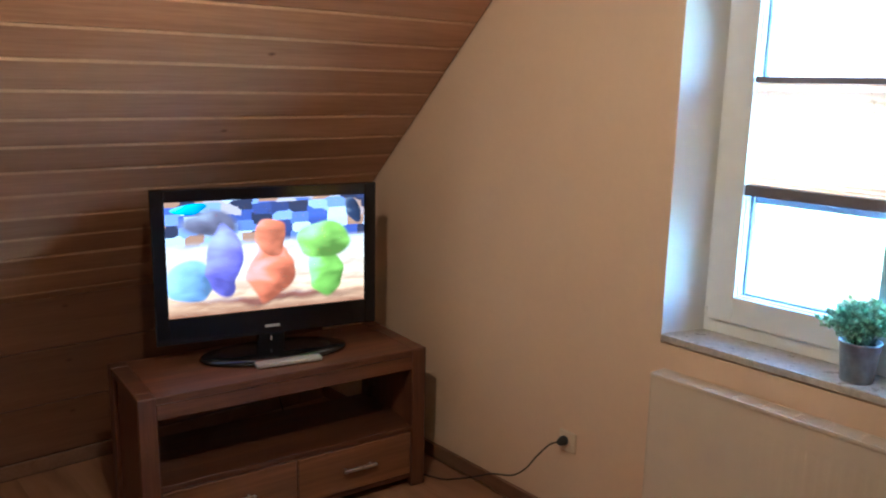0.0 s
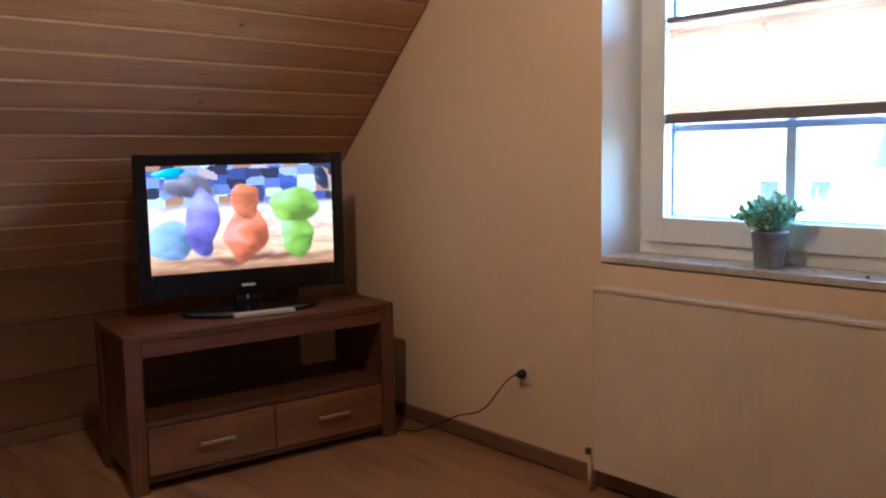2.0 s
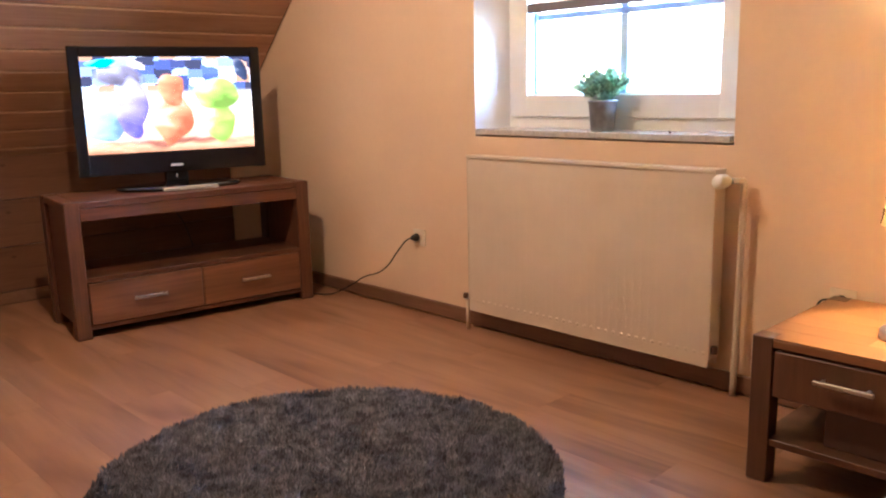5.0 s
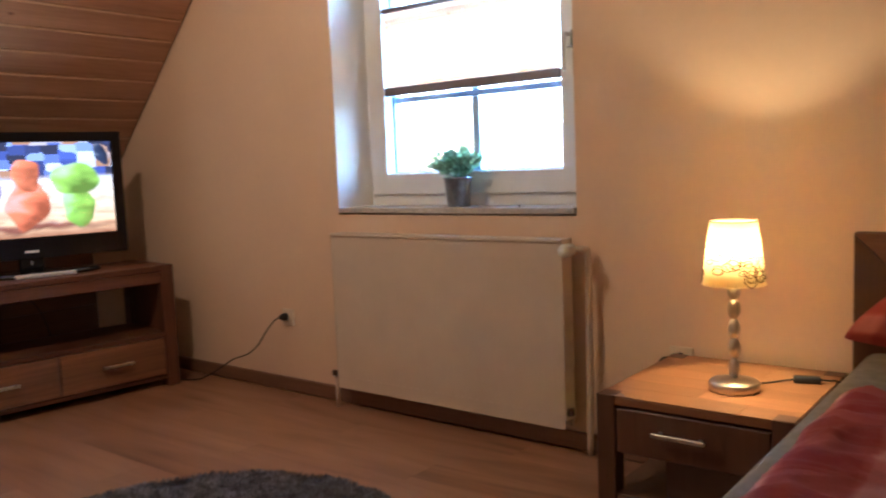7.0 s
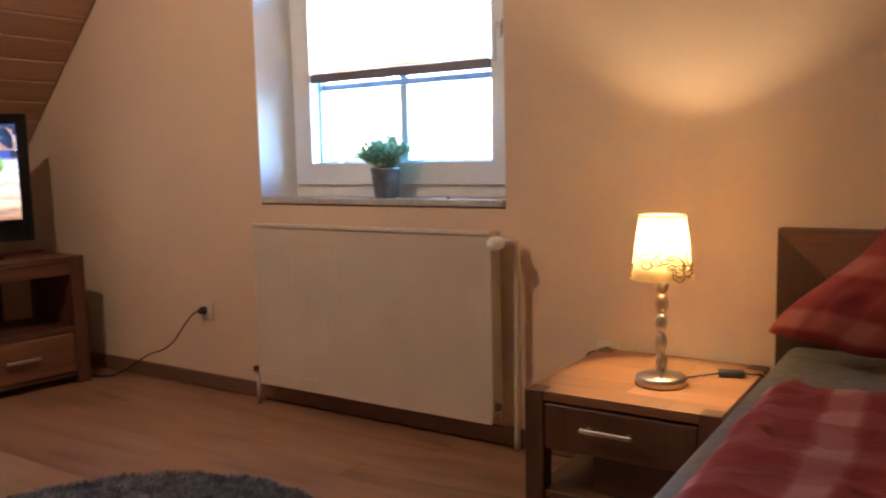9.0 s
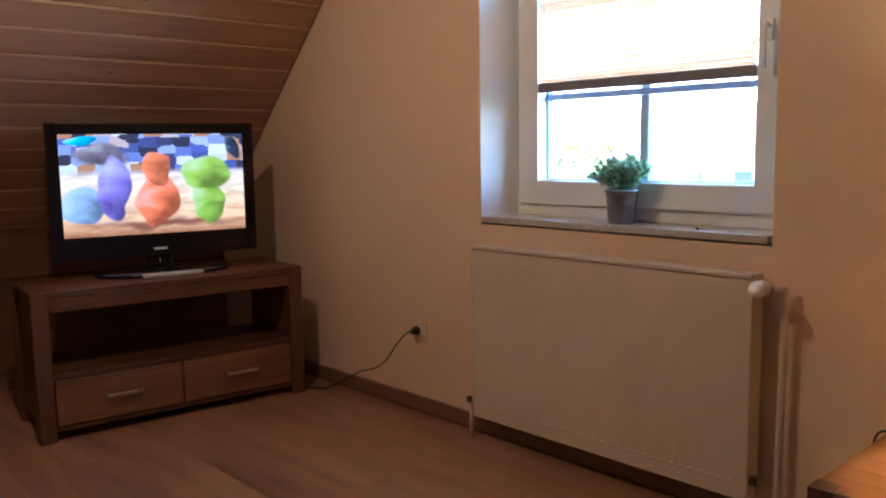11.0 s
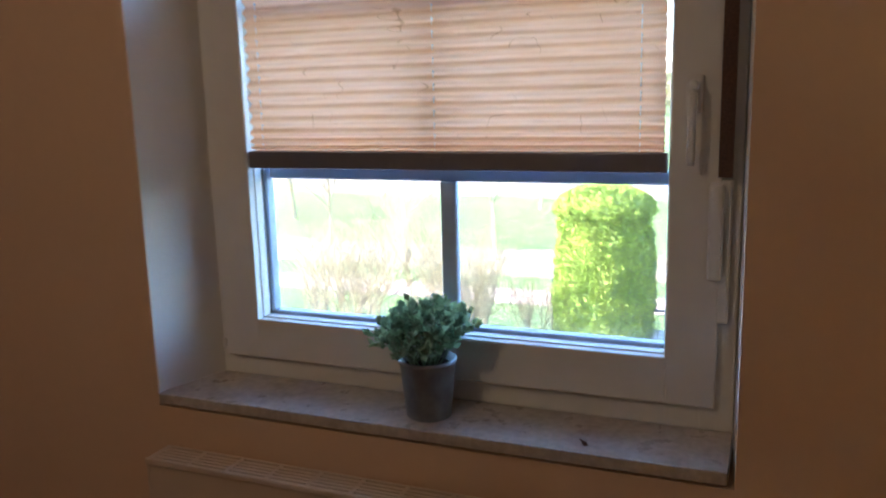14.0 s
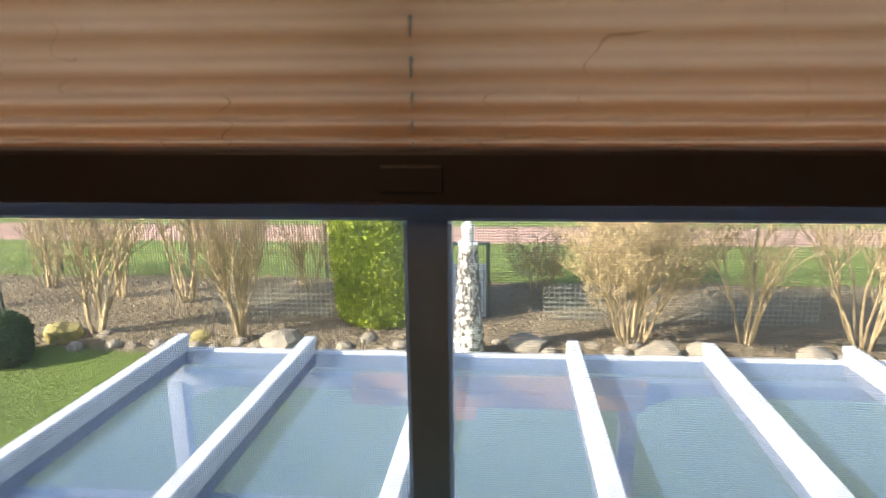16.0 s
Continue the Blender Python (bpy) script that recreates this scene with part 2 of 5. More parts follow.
k = Mat("fly_screen_mesh", (0.24, 0.235, 0.23), 0.6)
co = k.n.new("ShaderNodeTexCoord")
sp = k.n.new("ShaderNodeSeparateXYZ")
k.link(co.outputs["Object"], sp.inputs[0])
# slightly uneven weave
weave = [k.maths("MULTIPLY", k.maths("SUBTRACT", k.noise(n, 1), 0.5), 0.0022) for n in (45, 51)]
wires = [k.maths("LESS_THAN", k.maths("FRACT", k.maths("MULTIPLY", k.maths("ADD", sp.outputs[a], w), 1 / 0.0021)), 0.31) for a, w in zip(("Y", "Z"), weave)]
k.link(k.maths("MULTIPLY", k.maths("MAXIMUM", wires[0], wires[1]), 0.75), k.b.inputs["Alpha"])
M_MESH = k.m

# the television's picture: a sandy ground, a dusky sky, soft coloured shapes
k = Mat("television_picture", (0.01, 0.01, 0.01), 0.15)
uv = k.n.new("ShaderNodeTexCoord")
sp = k.n.new("ShaderNodeSeparateXYZ")
k.link(uv.outputs["UV"], sp.inputs[0])
pic = k.ramp(sp.outputs["Y"], [(0.0, (0.42, 0.17, 0.08)), (0.12, (0.95, 0.55, 0.28)), (0.40, (1.0, 0.78, 0.52)), (0.58, (1.0, 0.86, 0.72)), (0.66, (0.55, 0.42, 0.40)), (1.0, (0.25, 0.25, 0.42))])
pic = k.mix(pic, k.ramp(k.noise(7, 3, (1, 2.2, 1), 0.5, kind="UV"), [(0.35, (0.60, 0.48, 0.44)), (0.62, (1, 1, 1))]), 0.7, "MULTIPLY")
# a patterned band of coloured squares behind
cells = k.add("ShaderNodeTexVoronoi", Scale=11.0, Randomness=0.55)
cells.distance = "CHEBYCHEV"
k.link(uv.outputs["UV"], cells.inputs["Vector"])
cell_hue = k.n.new("ShaderNodeSeparateColor")
k.link(cells.outputs["Color"], cell_hue.inputs[0])
squares = k.ramp(cell_hue.outputs[0], [(0.15, (0.04, 0.04, 0.07)), (0.35, (0.10, 0.13, 0.42)), (0.55, (0.34, 0.40, 0.66)), (0.75, (0.75, 0.80, 0.92)), (0.92, (0.45, 0.22, 0.12))])
pic = k.mix(pic, squares, k.ramp(sp.outputs["Y"], [(0.60, (0, 0, 0)), (0.66, (1, 1, 1))]))
bend = [k.maths("MULTIPLY", k.maths("SUBTRACT", k.noise(sc, 1, (1, 0.8, 1), 0.6, kind="UV"), 0.5), 0.15) for sc in (3.1, 3.9)]
pu, pv = k.maths("ADD", sp.outputs["X"], bend[0]), k.maths("ADD", sp.outputs["Y"], bend[1])


def patch(pic, u, v, ru, rv, colour, soft=0.10):
    """A soft-edged patch of colour, shaded a little darker below."""
    du = k.maths("DIVIDE", k.maths("SUBTRACT", pu, u), ru)
    dv = k.maths("DIVIDE", k.maths("SUBTRACT", pv, v), rv)
    d = k.maths("SQRT", k.maths("ADD", k.maths("MULTIPLY", du, du), k.maths("MULTIPLY", dv, dv)))
    shade = k.ramp(k.maths("ADD", k.maths("MULTIPLY", k.maths("SUBTRACT", dv, du), 0.22), k.noise(5, 2, (1, 1, 1), 0.3, kind="UV")), [(0.2, [c * 0.35 for c in colour]), (0.55, colour), (0.95, [c * 0.6 + 0.4 for c in colour])])
    return k.mix(shade, pic, k.ramp(d, [(1 - soft, (0, 0, 0)), (1 + soft, (1, 1, 1))]))


for args in ((0.50, 0.10, 0.60, 0.05, (0.30, 0.10, 0.06), 0.7), (0.20, 0.80, 0.16, 0.13, (0.20, 0.16, 0.20), 0.3), (0.10, 0.30, 0.12, 0.20, (0.36, 0.48, 0.70)), (0.26, 0.46, 0.085, 0.34, (0.26, 0.19, 0.62)),
             (0.50, 0.36, 0.12, 0.30, (0.95, 0.22, 0.09)), (0.50, 0.66, 0.09, 0.17, (0.95, 0.24, 0.10)), (0.78, 0.30, 0.10, 0.24, (0.34, 0.54, 0.07)), (0.78, 0.60, 0.13, 0.20, (0.38, 0.58, 0.08)), (0.10, 0.94, 0.09, 0.035, (0.05, 0.55, 0.95)), (0.95, 0.86, 0.045, 0.12, (0.04, 0.05, 0.09))):
    pic = patch(pic, *args)
k.link(pic, k.b.inputs["Emission Color"])
k.b.inputs["Emission Strength"].default_value = 0.026
M_SCREEN = k.m

# outdoors
k = Mat("lawn_grass", (0.07, 0.16, 0.025), 0.95, 0, 0.1)
k.colour(k.mix(k.ramp(k.noise(0.25, 5), [(0.3, (0.090, 0.135, 0.036)), (0.7, (0.155, 0.20, 0.065))]),
               k.ramp(k.noise(14, 6), [(0.3, (0.06, 0.10, 0.024)), (0.7, (0.20, 0.25, 0.082))]), 0.5)).bump(k.noise(60, 4), 0.8, 0.03)
M_GRASS = k.m
k = Mat("grass_blade", (0.07, 0.14, 0.03), 0.7, 0, 0.2)
k.colour(k.vary(k.ramp(k.noise(1.2, 3), [(0.3, (0.078, 0.158, 0.022)), (0.7, (0.155, 0.27, 0.045))]), 0.75, 1.25, True))
M_BLADE = k.m
k = Mat("garden_earth", (0.12, 0.085, 0.06), 0.95, 0, 0.1)
k.colour(k.mix(k.ramp(k.noise(1.5, 6), [(0.3, (0.11, 0.094, 0.066)), (0.7, (0.215, 0.185, 0.128))]),
               k.ramp(k.noise(25, 6), [(0.35, (0.07, 0.058, 0.038)), (0.65, (0.24, 0.205, 0.14))]), 0.5)).bump(k.noise(18, 6), 1.0, 0.05)
M_EARTH = k.m
k = Mat("dry_bank_earth", (0.32, 0.22, 0.16), 0.95, 0, 0.1)
k.colour(k.mix(k.ramp(k.noise(0.6, 6), [(0.35, (0.12, 0.125, 0.05)), (0.6, (0.21, 0.16, 0.11))]), k.ramp(k.noise(8, 6), [(0.35, (0.14, 0.10, 0.07)), (0.65, (0.28, 0.21, 0.15))]), 0.5))
M_BANK = k.m
k = Mat("pink_gravel_path", (0.46, 0.33, 0.27), 0.95, 0, 0.1)
k.colour(k.ramp(k.noise(20, 6), [(0.3, (0.235, 0.155, 0.125)), (0.7, (0.33, 0.225, 0.185))]))
M_PATH = k.m
M_PAVING = plain("blue_grey_paving", (0.085, 0.14, 0.27), 0.8, 0, 0.15, 6, 0.3)
M_ROCK = plain("field_stone", (0.21, 0.19, 0.15), 0.9, 0, 0.35, 9, 0.7)
M_MOSS = plain("mossy_field_stone", (0.23, 0.20, 0.07), 0.95, 0, 0.4, 9, 0.7)
k = Mat("thuja_leaf", (0.10, 0.17, 0.02), 0.7, 0, 0.25)
k.colour(k.vary(k.ramp(k.noise(3, 3), [(0.3, (0.20, 0.27, 0.032)), (0.7, (0.37, 0.43, 0.07))]), 0.65, 1.35, True))
M_THUJA = k.m
k = Mat("dark_box_leaf", (0.03, 0.06, 0.02), 0.7, 0, 0.25)
k.colour(k.vary(k.ramp(k.noise(6, 3), [(0.3, (0.035, 0.070, 0.032)), (0.7, (0.070, 0.125, 0.055))]), 0.6, 1.4, True))
M_BOX = k.m
k = Mat("bare_twig_bark", (0.30, 0.21, 0.13), 0.9, 0, 0.1)
k.colour(k.vary(k.ramp(k.noise(9, 4), [(0.3, (0.25, 0.195, 0.12)), (0.7, (0.41, 0.335, 0.21))]), 0.75, 1.25, True))
M_TWIG = k.m
k = Mat("dry_bud_leaf", (0.42, 0.32, 0.15), 0.8, 0, 0.2)
k.colour(k.vary(k.ramp(k.noise(5, 3), [(0.3, (0.31, 0.245, 0.13)), (0.7, (0.43, 0.345, 0.19))]), 0.7, 1.3, True))
M_BUD = k.m
k = Mat("dry_leaf_litter", (0.2, 0.14, 0.09), 0.9, 0, 0.1)
k.colour(k.vary(k.ramp(k.noise(4, 3), [(0.3, (0.09, 0.07, 0.047)), (0.7, (0.24, 0.185, 0.12))]), 0.5, 1.4, True))
M_LITTER = k.m
k, t = see_through("plant_leaf", (0.2, 0.32, 0.2), 0.35, 0.5)
col = k.vary(k.ramp(k.noise(25, 3), [(0.3, (0.19, 0.33, 0.19)), (0.7, (0.42, 0.56, 0.36))]), 0.6, 1.5, True)
k.colour(col)
k.link(col, t.inputs[0])
M_LEAF = k.m
M_TOWER = plain("white_washed_tower", (0.60, 0.59, 0.55), 0.8, 0, 0.08, 12, 0.3)
M_TOWER_STONE = plain("dark_tower_pebbles", (0.13, 0.12, 0.11), 0.8, 0, 0.3, 20)
M_FENCE = plain("green_fence_wire", (0.05, 0.07, 0.06), 0.5, 0.3)
M_LOWWIRE = plain("pale_green_wire", (0.34, 0.38, 0.33), 0.5, 0.3)
M_GREYBOX = plain("grey_slatted_panel", (0.33, 0.38, 0.44), 0.6, 0, 0.1, 8)
M_SCREENWOOD = plain("orange_brown_screen_wood", (0.80, 0.45, 0.12), 0.7, 0, 0.2, 6)
M_BRICK = plain("red_brown_facade", (0.33, 0.17, 0.11), 0.9, 0, 0.2, 4, 0.4)
M_TILE = plain("dark_roof_tile", (0.09, 0.06, 0.055), 0.8, 0, 0.2, 5, 0.4)
M_FARWALL = plain("white_render_facade", (0.72, 0.70, 0.66), 0.9)
M_FARGLASS = plain("dark_far_pane", (0.03, 0.04, 0.05), 0.2)
k = Mat("veranda_glass", (0.06, 0.13, 0.2), 0.12, 0, 0.35)
k.b.inputs["Alpha"].default_value = 0.40
k.colour(k.ramp(k.noise(2, 5), [(0.3, (0.05, 0.11, 0.23)), (0.7, (0.09, 0.155, 0.29))])).roughness(k.noise(5), 0.05, 0.2)
M_VGLASS = k.m

# ---- geometry helpers ----


def part(name, bm, material, parent=None, label="", smooth=False):
    me = bpy.data.meshes.new(name)
    bm.to_mesh(me)
    bm.free()
    for m in (material if isinstance(material, (list, tuple)) else [material]):
        me.materials.append(m)
    if smooth:
        for p in me.polygons:
            p.use_smooth = True
    ob = new(name, me)
    ob.parent = parent
    return tagged(ob, label)


def thing(name, m, label, category, group="", kind=""):
    ob = new(name)
    ob.empty_display_size = 0.1
    ob.matrix_world = m
    return tagged(ob, label, category, group, kind)


def box(bm, x0, x1, y0, y1, z0, z1, bevel=0.0, seg=1, mat=0):
    made = bmesh.ops.create_cube(bm, size=1, matrix=Matrix.LocRotScale(((x0 + x1) / 2, (y0 + y1) / 2, (z0 + z1) / 2), None, (abs(x1 - x0), abs(y1 - y0), abs(z1 - z0))))
    vs = set(made["verts"])
    faces = {f for v in vs for f in v.link_faces}
    for f in faces:
        f.material_index = mat
    if bevel:
        edges = list({e for v in vs for e in v.link_edges})
        out = bmesh.ops.bevel(bm, geom=edges, offset=bevel, segments=seg, affect="EDGES", profile=0.6)
        for f in out["faces"]:
            f.material_index = mat
    return bm


def boxes(*rows):
    bm = bmesh.new()
    for r in rows:
        box(bm, *r)
    return bm


def prism(bm, outline, lo, hi, axis="x"):
    """A flat outline pushed along an axis from lo to hi."""
    def at(a, b, c):
        return {"x": (c, a, b), "y": (a, c, b), "z": (a, b, c)}[axis]
    low = [bm.verts.new(at(a, b, lo)) for a, b in outline]
    high = [bm.verts.new(at(a, b, hi)) for a, b in outline]
    n = len(outline)
    bm.faces.new(low)
    bm.faces.new(high)
    for i in range(n):
        bm.faces.new((low[i], low[(i + 1) % n], high[(i + 1) % n], high[i]))
    bmesh.ops.recalc_face_normals(bm, faces=bm.faces)
    return bm


def lathe(bm, profile, seg=24, centre=(0, 0, 0), mat=0):
    """Turn (radius, height) pairs round the z axis."""
    rings = []
    for r, z in profile:
        rings.append([bm.verts.new((centre[0] + r * math.cos(2 * math.pi * i / seg), centre[1] + r * math.sin(2 * math.pi * i / seg), centre[2] + z)) for i in range(seg)])
    for a, b in zip(rings, rings[1:]):
        for i in range(seg):
            j = (i + 1) % seg
            bm.faces.new((a[i], a[j], b[j], b[i])).material_index = mat
    for ring, flip in ((rings[0], True), (rings[-1], False)):
        bm.faces.new(ring[::-1] if flip else ring).material_index = mat
    return bm


def tube(bm, pts, radii, seg=6, caps=True):
    """A round bar through points."""
    pts = [Vector(p) for p in pts]
    radii = radii if isinstance(radii, (list, tuple)) else [radii] * len(pts)
    rings = []
    for i, p in enumerate(pts):
        d = (pts[min(i + 1, len(pts) - 1)] - pts[max(i - 1, 0)]).normalized()
        side = d.cross(Vector((0, 0, 1)) if abs(d.z) < 0.95 else Vector((1, 0, 0))).normalized()
        up = side.cross(d)
        rings.append([bm.verts.new(p + radii[i] * (side * math.cos(2 * math.pi * k / seg) + up * math.sin(2 * math.pi * k / seg))) for k in range(seg)])
    for a, b in zip(rings, rings[1:]):
        for i in range(seg):
            j = (i + 1) % seg
            bm.faces.new((a[i], b[i], b[j], a[j]))
    if caps:
        bm.faces.new(rings[0])
        bm.faces.new(rings[-1][::-1])
    return bm


def smooth_line(pts, steps=8):
    """A Catmull-Rom line through points."""
    p = [Vector(q) for q in pts]
    p = [p[0] * 2 - p[1]] + p + [p[-1] * 2 - p[-2]]
    out = []
    for i in range(1, len(p) - 2):
        for s in range(steps):
            t = s / steps
            out.append(0.5 * (2 * p[i] + (p[i + 1] - p[i - 1]) * t + (2 * p[i - 1] - 5 * p[i] + 4 * p[i + 1] - p[i + 2]) * t * t + (3 * p[i] - p[i - 1] - 3 * p[i + 1] + p[i + 2]) * t ** 3))
    return out + [p[-2]]


def raw(name, verts, faces, material, parent=None, label="", uvs=None, smooth=False):
    me = bpy.data.meshes.new(name)
    me.from_pydata(verts, [], faces)
    if uvs:
        layer = me.uv_layers.new(name="UVMap")
        for loop in me.loops:
            layer.data[loop.index].uv = uvs[loop.vertex_index]
    me.materials.append(material)
    for p in me.polygons:
        p.use_smooth = smooth
    ob = new(name, me)
    ob.parent = parent
    return tagged(ob, label)


HERE = Matrix.Identity(4)

# ---- the large structure ----
WX, KY, KZ, SLOPE, CZ = 2.34, 4.38, 0.77, 5.15, 2.45       # gable wall, knee wall, its top, slope y + z, flat ceiling
WEST, SOUTH = -2.3, -2.6
WL, WR, WB, WT = 2.265, 1.072, 0.855, 2.15                  # window opening in the gable wall

floor = tagged(part("floor", boxes((WEST, WX, SOUTH, KY, -0.10, -0.012)), M_GAP), "brown oak laminate floor in long planks", "floor", kind="structure")

bm = bmesh.new()
prism(bm, [(WL, -0.2), (4.55, -0.2), (4.55, 0.75), (WL, 3.035)], WX, 2.68)
prism(bm, [(WR, -0.2), (WL, -0.2), (WL, WB), (WR, WB)], WX, 2.68)
prism(bm, [(WR, WT), (WL, WT), (WL, 3.035), (WR, 4.228)], WX, 2.68)
prism(bm, [(WR, -0.2), (WR, 4.228), (0, 5.3), (-4.55, 0.75), (-4.55, -0.2)], WX, 2.68)
wall_east = tagged(part("wall_east", bm, M_WALL), "cream-painted plaster gable wall round the window", "wall", kind="structure")
bm = bmesh.new()
prism(bm, [(WX + 0.003, WL), (2.68, WL), (2.68, 2.205), (2.515, 2.205)], WB, WT, "z")
prism(bm, [(WX + 0.003, WR), (2.515, WR + 0.012), (2.68, WR + 0.012), (2.68, WR)], WB, WT, "z")
tagged(part("trim", bm, M_REVEAL), "white-painted splayed window reveal", "window reveal", kind="structure")

bm = bmesh.new()
for a in ([(WL, -3), (4.6, -3), (4.6, 0.75), (WL, 3.085)], [(WR, -3), (WL, -3), (WL, 0.9), (WR, 0.9)], [(WR, WT), (WL, WT), (WL, 3.085), (WR, 4.278)],
          [(WR, -3), (WR, 4.278), (0, 5.35), (-4.6, 0.75), (-4.6, -3)]):
    prism(bm, a, 2.684, 2.79)
tagged(part("facade_east", bm, M_BRICK), "red-brown outer facade of the house gable", "facade", kind="structure")
for n, b in (("facade_north", (WEST - 0.2, 2.68, 4.5, 4.6, -3, 0.85)), ("facade_south", (WEST - 0.2, 2.68, -4.6, -4.5, -3, 0.85)), ("facade_west", (WEST - 0.3, WEST - 0.2, -4.6, 4.6, -3, 0.85))):
    tagged(part(n, boxes(b), M_BRICK), "red-brown outer wall of the house", "facade", kind="structure")
for s, n in ((1, "roof_north"), (-1, "roof_south")):
    tagged(part(n, prism(bmesh.new(), [(0, 5.40), (s * 5.0, 0.40), (s * 5.0, 0.62), (0, 5.62)], WEST - 0.2, 3.05), M_TILE), "dark tiled pitched roof of the house", "roof", kind="structure")
tagged(part("wall_west", boxes((WEST - 0.12, WEST, -4.4, 4.5, -0.2, CZ + 0.1)), M_WALL), "plain cream plaster wall", "wall", kind="structure")
tagged(part("wall_south", boxes((WEST, WX, SOUTH - 0.12, SOUTH, -0.2, CZ + 0.1)), M_WALL), "plain cream plaster partition wall", "wall", kind="structure")
tagged(part("ceiling_flat", boxes((WEST, WX, SOUTH, SLOPE - CZ, CZ, CZ + 0.08)), M_CEIL), "flat white-painted ceiling", "ceiling", kind="structure")

# boarded slope: tongue-and-groove boards along x, with a pale lip above each groove
bm = bmesh.new()
q = math.sqrt(0.5)
DOWN, OUT = Vector((0, q, -q)), Vector((0, -q, -q))        # down the slope; into the room
top = Vector((0, SLOPE - CZ, CZ))
PITCH = 0.1325
n_boards = int((KY - top.y) / q / PITCH) + 2


def slab(bm, s0, s1, d0, d1, x0, x1, mat):
    c = [top + DOWN * s + OUT * d for s, d in ((s0, d0), (s1, d0), (s1, d1), (s0, d1))]
    vs = [bm.verts.new((x, p.y, p.z)) for x in (x0, x1) for p in c]
    for f in ((0, 1, 2, 3), (7, 6, 5, 4), (0, 4, 5, 1), (1, 5, 6, 2), (2, 6, 7, 3), (3, 7, 4, 0)):
        bm.faces.new([vs[i] for i in f]).material_index = mat
    return vs


slab(bm, 0, (KY - top.y) / q + 0.05, -0.08, -0.010, WEST, WX, 2)
for i in range(n_boards):
    s0 = 0.070 + (i - 1) * PITCH
    s1 = min(s0 + PITCH - 0.007, (KY - top.y) / q)
    s0 = max(0.0, s0)
    if s1 - s0 < 0.02:
        continue
    slab(bm, s0 + 0.009, s1, -0.010, random.uniform(-0.0008, 0.0008), WEST, WX - 0.010, 0)
    lip = slab(bm, s0, s0 + 0.0088, -0.010, -0.0035, WEST, WX - 0.010, 1)
    for v in lip:
        if v.co.y + v.co.z < SLOPE + 0.008 and (v.co - top).dot(DOWN) > s0 + 0.004:
            v.co += OUT * 0.003
bmesh.ops.recalc_face_normals(bm, faces=bm.faces)
tagged(part("ceiling_slope", bm, [M_PINE, M_EDGE, M_GAP]), "sloping attic ceiling of varnished pine boards", "sloped ceiling", kind="structure")
# unseen south slope, in pine so that less and warmer light bounces
tagged(part("ceiling_slope_south", prism(bmesh.new(), [(-SLOPE + CZ, CZ), (-4.38, 0.77), (-4.38, 0.87), (-SLOPE + CZ, CZ + 0.1)], WEST, WX), M_PINE), "unseen sloping ceiling, given pine to cut bounced light", "sloped ceiling", kind="structure")

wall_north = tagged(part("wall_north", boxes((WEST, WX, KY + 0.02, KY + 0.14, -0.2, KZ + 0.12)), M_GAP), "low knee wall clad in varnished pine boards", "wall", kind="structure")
tagged(part("baseboard", boxes((WEST, WX - 0.018, KY - 0.014, KY, 0, 0.065, 0.003)), M_SKIRT), "brown wooden skirting board", "baseboard", kind="structure")
tagged(part("baseboard", boxes((WX - 0.016, WX, SOUTH, KY, 0, 0.068, 0.004)), M_SKIRT), "brown wooden skirting board", "baseboard", kind="structure")

# ---- window ----
window = thing("window_1", HERE, "white plastic casement window with glazing bars", "window", kind="structure")
FX = 2.505


def ring(bm, x0, x1, y0, y1, z0, z1, w, bevel=0.004, seg=2, wb=None):
    """A rectangular frame with members w wide."""
    wb = wb or w
    box(bm, x0, x1, y0, y0 + w, z0, z1, bevel, seg)
    box(bm, x0, x1, y1 - w, y1, z0, z1, bevel, seg)
    box(bm, x0, x1, y0 + w - 0.002, y1 - w + 0.002, z0, z0 + wb, bevel, seg)
    box(bm, x0, x1, y0 + w - 0.002, y1 - w + 0.002, z1 - w, z1, bevel, seg)
    return bm


part("window_frame", ring(bmesh.new(), FX, FX + 0.07, 1.085, 2.215, 0.886, 2.15, 0.06), M_FRAME, window)
sash = part("sash", ring(bmesh.new(), FX - 0.018, FX + 0.055, 1.118, 2.186, 0.935, 2.105, 0.090), M_FRAME, window)
part("gasket", ring(bmesh.new(), FX + 0.0305, FX + 0.036, 1.196, 2.108, 1.013, 2.027, 0.012, 0.001, 1), M_GASKET, sash)
part("outer_bead", ring(bmesh.new(), FX + 0.038, FX + 0.066, 1.196, 2.108, 1.013, 2.027, 0.020, 0.003, 1), M_BAR, sash)
part("glazing_bead", ring(bmesh.new(), FX + 0.001, FX + 0.027, 1.197, 2.107, 1.014, 2.026, 0.014, 0.004, 2), M_FRAME, sash)
for z in (1.3355, 1.685):
    part("glazing_bar", boxes((FX + 0.052, FX + 0.070, 1.205, 2.10, z, z + 0.026, 0.003)), M_BAR, sash)
for z0, z1 in ((1.02, 1.335), (1.362, 1.684), (1.712, 2.02)):
    part("glazing_bar", boxes((FX + 0.053, FX + 0.069, 1.640, 1.676, z0, z1, 0.003)), M_BAR, sash)
pane = part("pane", boxes((FX + 0.0275, FX + 0.0300, 1.207, 2.097, 1.024, 2.016)), M_GLASS, sash)
pane.visible_shadow = False
for z in (0.95, 1.98):
    part("hinge", lathe(bmesh.new(), [(0.0, 0.0), (0.005, 0.001), (0.005, 0.02), (0.0, 0.021)], 10, (FX - 0.012, 2.196, z)), M_FRAME, window, "small white hinge pin")
bm = bmesh.new()
